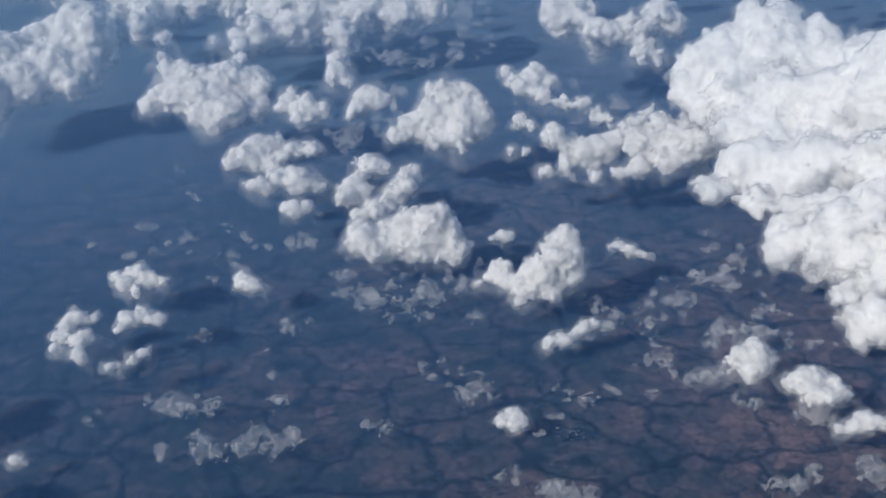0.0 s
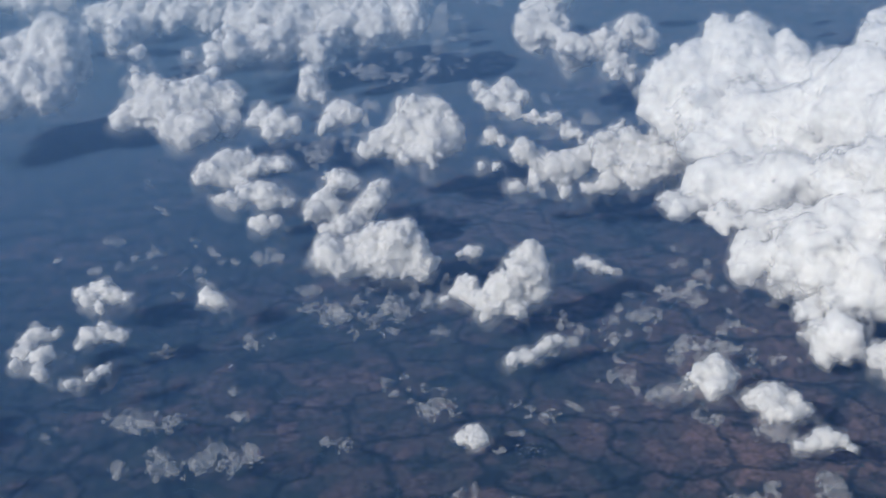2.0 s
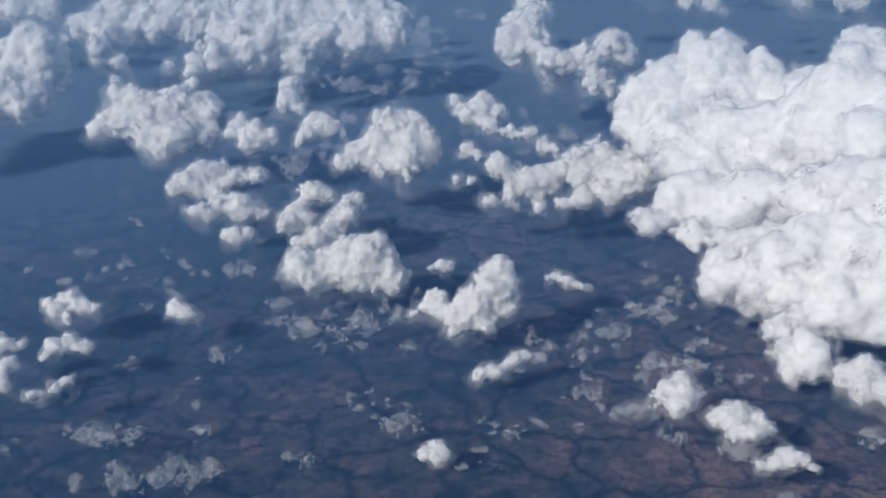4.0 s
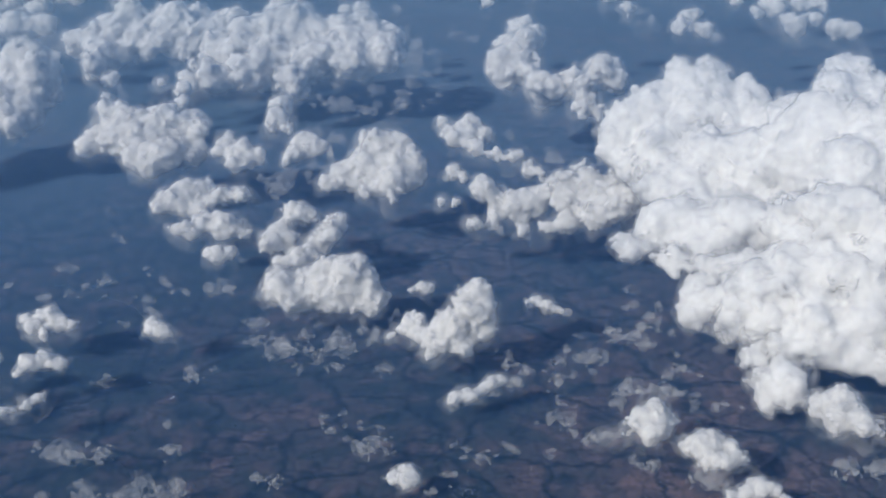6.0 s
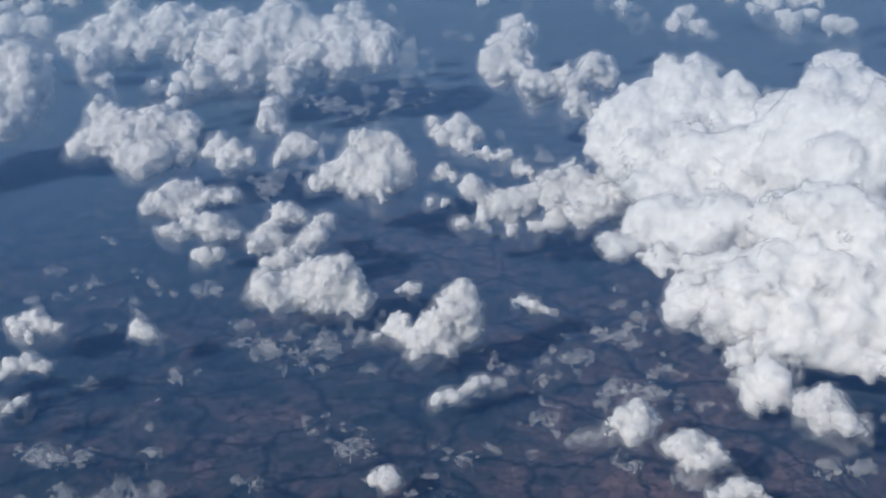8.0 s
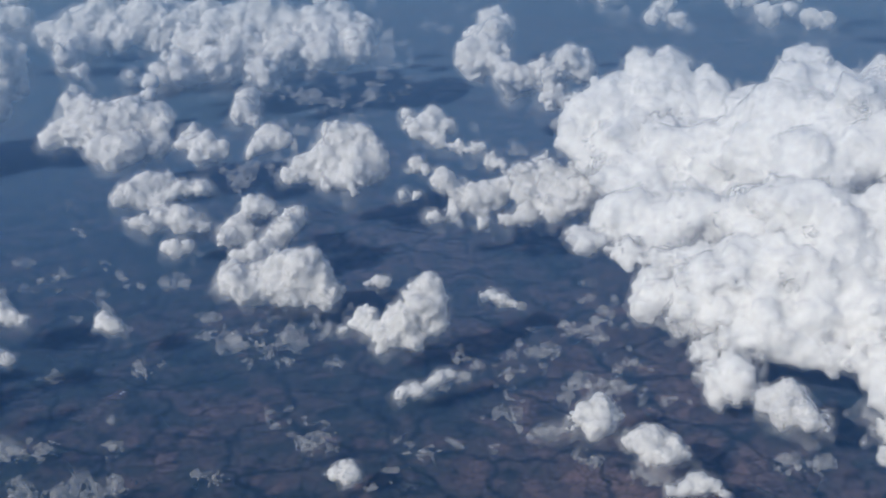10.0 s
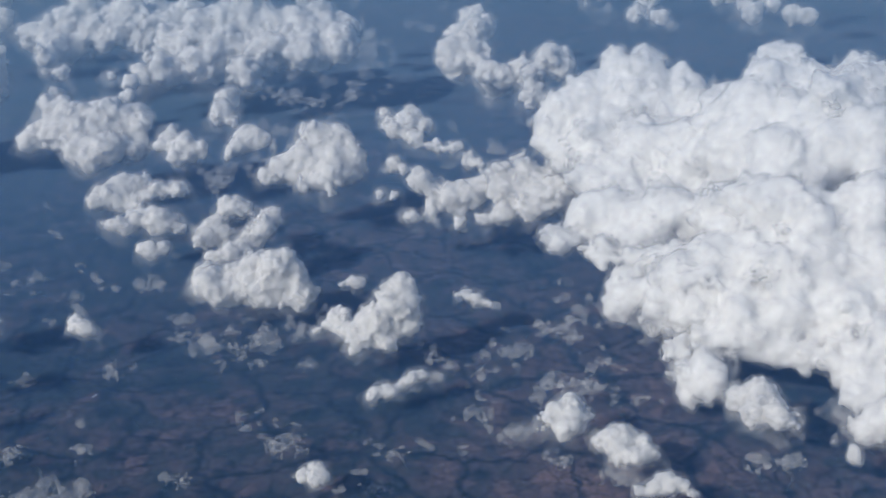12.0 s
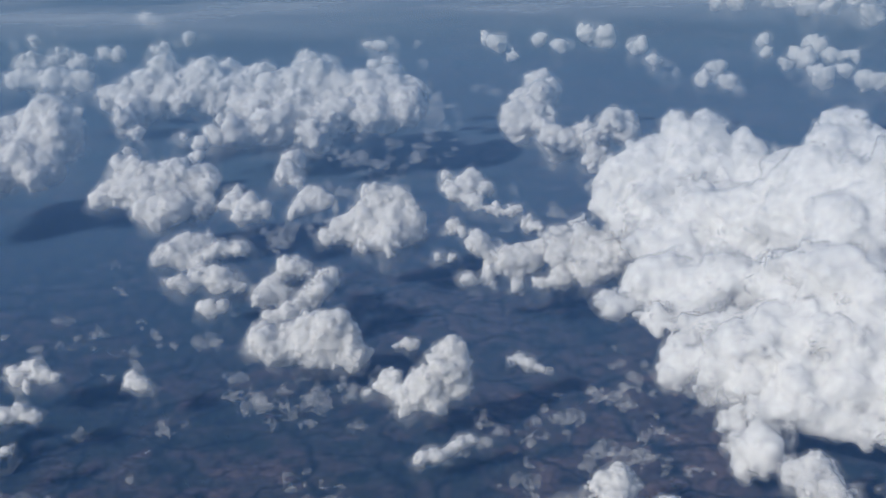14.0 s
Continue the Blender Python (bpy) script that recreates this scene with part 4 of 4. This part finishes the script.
TOWER = [(94.3, 225.6, 43.0, 5.31), (99.8, 225.2, 44.0, 4.58), (104.9, 221.6, 42.0, 4.57), (88.7, 227.1, 38.0, 5.32), (92.4, 221.6, 36.0, 7.25), (101.7, 219.1, 36.0, 7.80), (83.4, 224.4, 34.0, 5.75), (77.9, 223.0, 31.0, 5.20), (84.5, 216.9, 31.0, 6.84), (91.8, 210.0, 30.0, 7.00), (99.3, 204.8, 31.0, 7.18), (106.8, 215.6, 40.0, 2.75), (108.9, 209.4, 39.0, 4.66), (91.3, 210.8, 24.0, 5.11), (84.5, 216.0, 25.0, 4.66), (79.9, 207.2, 26.7, 3.93), (86.7, 202.7, 24.0, 4.12), (95.6, 203.3, 24.2, 4.62), (99.3, 195.2, 21.9, 4.50), (74.6, 224.9, 33.0, 2.44), (75.9, 220.8, 29.0, 2.66), (81.2, 225.7, 35.4, 3.43), (78.2, 216.1, 26.5, 3.11), (104.5, 201.3, 36.7, 4.75), (105.7, 205.7, 40.2, 2.98), (100.6, 199.7, 31.0, 4.97), (103.7, 192.8, 31.7, 5.06), (92.5, 193.6, 23.1, 4.00), (87.0, 194.6, 23.2, 3.33)]
CROWN = [(119.5, 204.2, 48.0, 5.53), (112.9, 199.7, 46.0, 5.13), (122.0, 199.6, 46.0, 5.73), (108.6, 196.4, 42.0, 6.25), (114.7, 190.0, 41.0, 7.86), (105.6, 193.6, 35.0, 6.92), (108.5, 182.1, 36.0, 7.81), (116.5, 180.0, 36.0, 7.90), (119.5, 185.5, 46.0, 5.42), (129.3, 191.9, 46.0, 5.43), (130.7, 186.1, 44.0, 6.08), (124.0, 178.0, 38.0, 8.20)]
SHOULDER = [(80.0, 194.7, 24.0, 4.18), (76.5, 194.5, 22.0, 4.56), (70.0, 192.0, 20.0, 4.23), (67.3, 190.7, 19.0, 2.67), (81.7, 191.2, 21.0, 4.80), (76.1, 187.1, 19.0, 3.94), (82.4, 185.6, 19.0, 4.21), (89.3, 178.6, 20.0, 4.65), (93.3, 177.6, 20.0, 4.29), (85.1, 178.9, 18.0, 5.25), (81.0, 179.2, 16.0, 4.62), (77.4, 175.7, 14.5, 4.54), (74.8, 174.5, 13.0, 3.17), (93.2, 187.9, 25.0, 6.51), (97.7, 180.9, 26.0, 7.40), (87.7, 188.0, 22.0, 4.92), (98.7, 218.3, 19.0, 6.65), (105.3, 215.6, 20.0, 7.39), (110.0, 207.2, 23.0, 8.36), (99.1, 211.0, 15.0, 6.09), (97.3, 190.5, 19.0, 6.15), (100.1, 176.3, 23.0, 7.35)]
APRON = [(86.9, 172.8, 17.0, 6.28), (93.8, 171.7, 19.0, 6.33), (100.3, 168.2, 22.0, 6.78), (108.4, 170.1, 27.0, 8.38), (105.4, 163.6, 21.0, 7.00), (82.7, 170.2, 13.0, 5.03), (89.0, 167.7, 13.5, 5.51), (94.1, 163.0, 14.0, 5.94), (101.1, 160.5, 15.5, 6.68), (87.9, 162.6, 10.5, 3.77), (83.6, 156.7, 8.5, 4.13), (82.7, 160.2, 9.0, 2.55), (82.2, 162.6, 9.5, 1.76), (84.6, 153.4, 8.0, 2.50), (94.4, 158.9, 10.5, 4.24), (98.6, 156.9, 11.0, 4.25), (101.5, 154.6, 10.5, 4.01), (102.8, 174.5, 30.0, 7.39)]
FLANK = [(108.4, 162.8, 22.0, 5.52), (109.8, 154.7, 17.0, 6.33), (110.8, 147.8, 14.0, 6.22), (106.1, 146.7, 11.0, 5.06), (108.5, 141.8, 9.0, 5.02), (103.3, 135.8, 7.5, 3.81), (118.4, 160.0, 22.0, 6.99), (118.7, 152.2, 17.0, 6.87), (118.9, 166.3, 30.0, 7.07), (114.7, 144.3, 11.0, 6.69), (101.1, 140.7, 8.5, 3.20), (108.2, 133.0, 8.0, 5.29), (97.1, 134.7, 7.5, 1.86), (97.2, 129.0, 7.0, 1.62)]
great_cloud = tagged(new("great_cumulus_cloud"), "great bright white cumulus cloud with billowing towers and grey folds", "cloud")
heap(great_cloud, joined(TOWER) + joined(CROWN) + SHOULDER + joined(APRON) + joined(FLANK), 1.0, 1.0, "body")


# ---- small things on the ground ----
OCTA = np.array([(1, 0, 0), (-1, 0, 0), (0, 1, 0), (0, -1, 0), (0, 0, 1), (0, 0, -1)], dtype=float)
OCTA_FACES = np.array([(0, 2, 4), (2, 1, 4), (1, 3, 4), (3, 0, 4), (2, 0, 5), (1, 2, 5), (3, 1, 5), (0, 3, 5)])


def puffs(centres, radii, rng):
    """Small uneven tree crowns, each turned its own way."""
    n = len(centres)
    turn, _ = np.linalg.qr(rng.normal(size=(n, 3, 3)))
    shape = OCTA[None] * rng.uniform(0.55, 1.35, (n, 6, 1))
    v = np.einsum("nij,nkj->nki", turn, shape) * radii[:, None, None] * (1, 1, 0.8) + centres[:, None]
    f = OCTA_FACES[None] + 6 * np.arange(n)[:, None, None]
    return v.reshape(-1, 3), f.reshape(-1, 3)


WALL, _node, _link, _out = material("pale_render")
_b = _node("BsdfPrincipled", Roughness=0.8)
_n = _node("TexNoise", Scale=6.0, Detail=4.0)
_r = ramp(_node("ValToRGB"), [(0.3, (0.5, 0.48, 0.46)), (0.7, (0.7, 0.69, 0.67))])
_link(_n.outputs[0], _r.inputs[0])
_link(_r.outputs[0], _b.inputs["Base Color"])
_link(_b.outputs[0], _out.inputs[0])
ROOF, _node, _link, _out = material("weathered_roof")
_b = _node("BsdfPrincipled", Roughness=0.7)
_n = _node("TexNoise", Scale=9.0, Detail=4.0)
_r = ramp(_node("ValToRGB"), [(0.3, (0.12, 0.1, 0.095)), (0.7, (0.26, 0.23, 0.21))])
_link(_n.outputs[0], _r.inputs[0])
_link(_r.outputs[0], _b.inputs["Base Color"])
_link(_b.outputs[0], _out.inputs[0])
LEAF, _node, _link, _out = material("woodland")
_b = _node("BsdfPrincipled", Roughness=0.9)
_g = _node("NewGeometry")
_r = ramp(_node("ValToRGB"), [(0.0, (0.016, 0.03, 0.02)), (1.0, (0.035, 0.055, 0.034))])
_link(_g.outputs["Random Per Island"], _r.inputs[0])
_link(_r.outputs[0], _b.inputs["Base Color"])
_link(_b.outputs[0], _out.inputs[0])


def block(lx, ly, lz):
    """Walls of a hall, open at the top, with a slight batter."""
    k = 0.98
    v = [(-lx, -ly, 0), (lx, -ly, 0), (lx, ly, 0), (-lx, ly, 0), (-lx * k, -ly * k, lz), (lx * k, -ly * k, lz), (lx * k, ly * k, lz), (-lx * k, ly * k, lz)]
    return v, [(0, 1, 5, 4), (1, 2, 6, 5), (2, 3, 7, 6), (3, 0, 4, 7)]


def gable(lx, ly, lz, rise):
    """A pitched roof with eaves, closed at the gables and below."""
    x, y = lx * 1.06, ly * 1.12
    v = [(-x, -y, lz), (x, -y, lz), (x, y, lz), (-x, y, lz), (-x, 0, lz + rise), (x, 0, lz + rise)]
    return v, [(0, 1, 5, 4), (2, 3, 4, 5), (1, 2, 5, 5), (3, 0, 4, 4), (3, 2, 1, 0)]


def house_arrays(lx, ly, lz, rise):
    wv, wf = block(lx, ly, lz)
    rv, rf = gable(lx, ly, lz, rise)
    return np.array(wv), np.array(wf), np.array(rv), rf


def mesh_from(name, verts, faces, mat):
    me = bpy.data.meshes.new(name)
    me.from_pydata([tuple(v) for v in verts], [], [tuple(dict.fromkeys(f)) for f in faces])
    me.materials.append(mat)
    return me


def farm_hall(x, y, turn, lx, ly, label):
    hall = tagged(new("farm_hall"), label, "building", "pale halls among the fields")
    wv, wf, rv, rf = house_arrays(lx, ly, 0.09, 0.05)
    for name, v, f, mat in (("wall", wv, wf, WALL), ("roof", rv, rf, WALL)):
        new(name, mesh_from(name, v, f, mat)).parent = hall
    hall.matrix_world = pose(x, y, relief(x, y) - 0.03, 0, 0, turn)


farm_hall(27.3, 256.4, 20, 0.30, 0.15, "long white farm hall catching the sun")
farm_hall(28.1, 256.6, 35, 0.22, 0.11, "white farm hall beside another hall")
farm_hall(-18.1, 187.2, 60, 0.22, 0.11, "small white hall in a brown field")
farm_hall(-18.5, 186.7, 10, 0.20, 0.10, "white hall by a copse")
farm_hall(71.9, 183.3, 40, 0.20, 0.10, "pale hall among red fields")
farm_hall(71.2, 174.3, -20, 0.22, 0.11, "pale hall beside a lane")
rng = np.random.RandomState(12)


def village(cx, cy, sx, sy, count):
    """Small houses strewn about a crossroads, too small to tell apart."""
    walls, roofs, wfs, rfs = [], [], [], []
    for k in range(count):
        x, y = cx + rng.normal() * sx, cy + rng.normal() * sy
        wv, wf, rv, rf = house_arrays(rng.uniform(0.06, 0.13), rng.uniform(0.04, 0.07), 0.06, 0.04)
        m = np.array(pose(x, y, relief(x, y) - 0.03, 0, 0, rng.uniform(0, 180)))
        n, q = sum(len(a) for a in walls), sum(len(a) for a in roofs)
        walls.append(wv @ m[:3, :3].T + m[:3, 3])
        roofs.append(rv @ m[:3, :3].T + m[:3, 3])
        wfs += (wf + n).tolist()
        rfs += [[i + q for i in f] for f in rf]
    home = tagged(new("village"), "strewn pale houses of a small village among fields", "village", "villages", "stuff")
    new("house_walls", mesh_from("house_walls", np.concatenate(walls), wfs, ROOF)).parent = home
    new("house_roofs", mesh_from("house_roofs", np.concatenate(roofs), rfs, ROOF)).parent = home


village(-23.5, 181.2, 2.2, 1.6, 120)
village(32.1, 265.3, 3.2, 3.0, 110)
village(28.2, 147.2, 1.5, 1.2, 50)
village(73.4, 183.0, 2.0, 2.0, 50)
# copses and hedgerow trees
at, size = [], []
for k in range(900):
    x, y = rng.uniform(-110, 190), 105 + 330 * rng.uniform() ** 1.5
    a, long = rng.uniform(0, math.pi), rng.uniform(0.3, 2.6)
    n = rng.randint(6, 22)
    along, across = rng.normal(size=n) * long, rng.normal(size=n) * rng.uniform(0.08, 0.5)
    px, py = x + along * math.cos(a) - across * math.sin(a), y + along * math.sin(a) + across * math.cos(a)
    at += [(u, v, relief(u, v) + 0.04) for u, v in zip(px, py)]
    size += rng.uniform(0.1, 0.24, n).tolist()
woods = new("woodland", mesh_of("woodland", *puffs(np.array(at), np.array(size), rng), LEAF))
tagged(woods, "dark copses and hedgerow trees between the fields", "trees", kind="stuff")
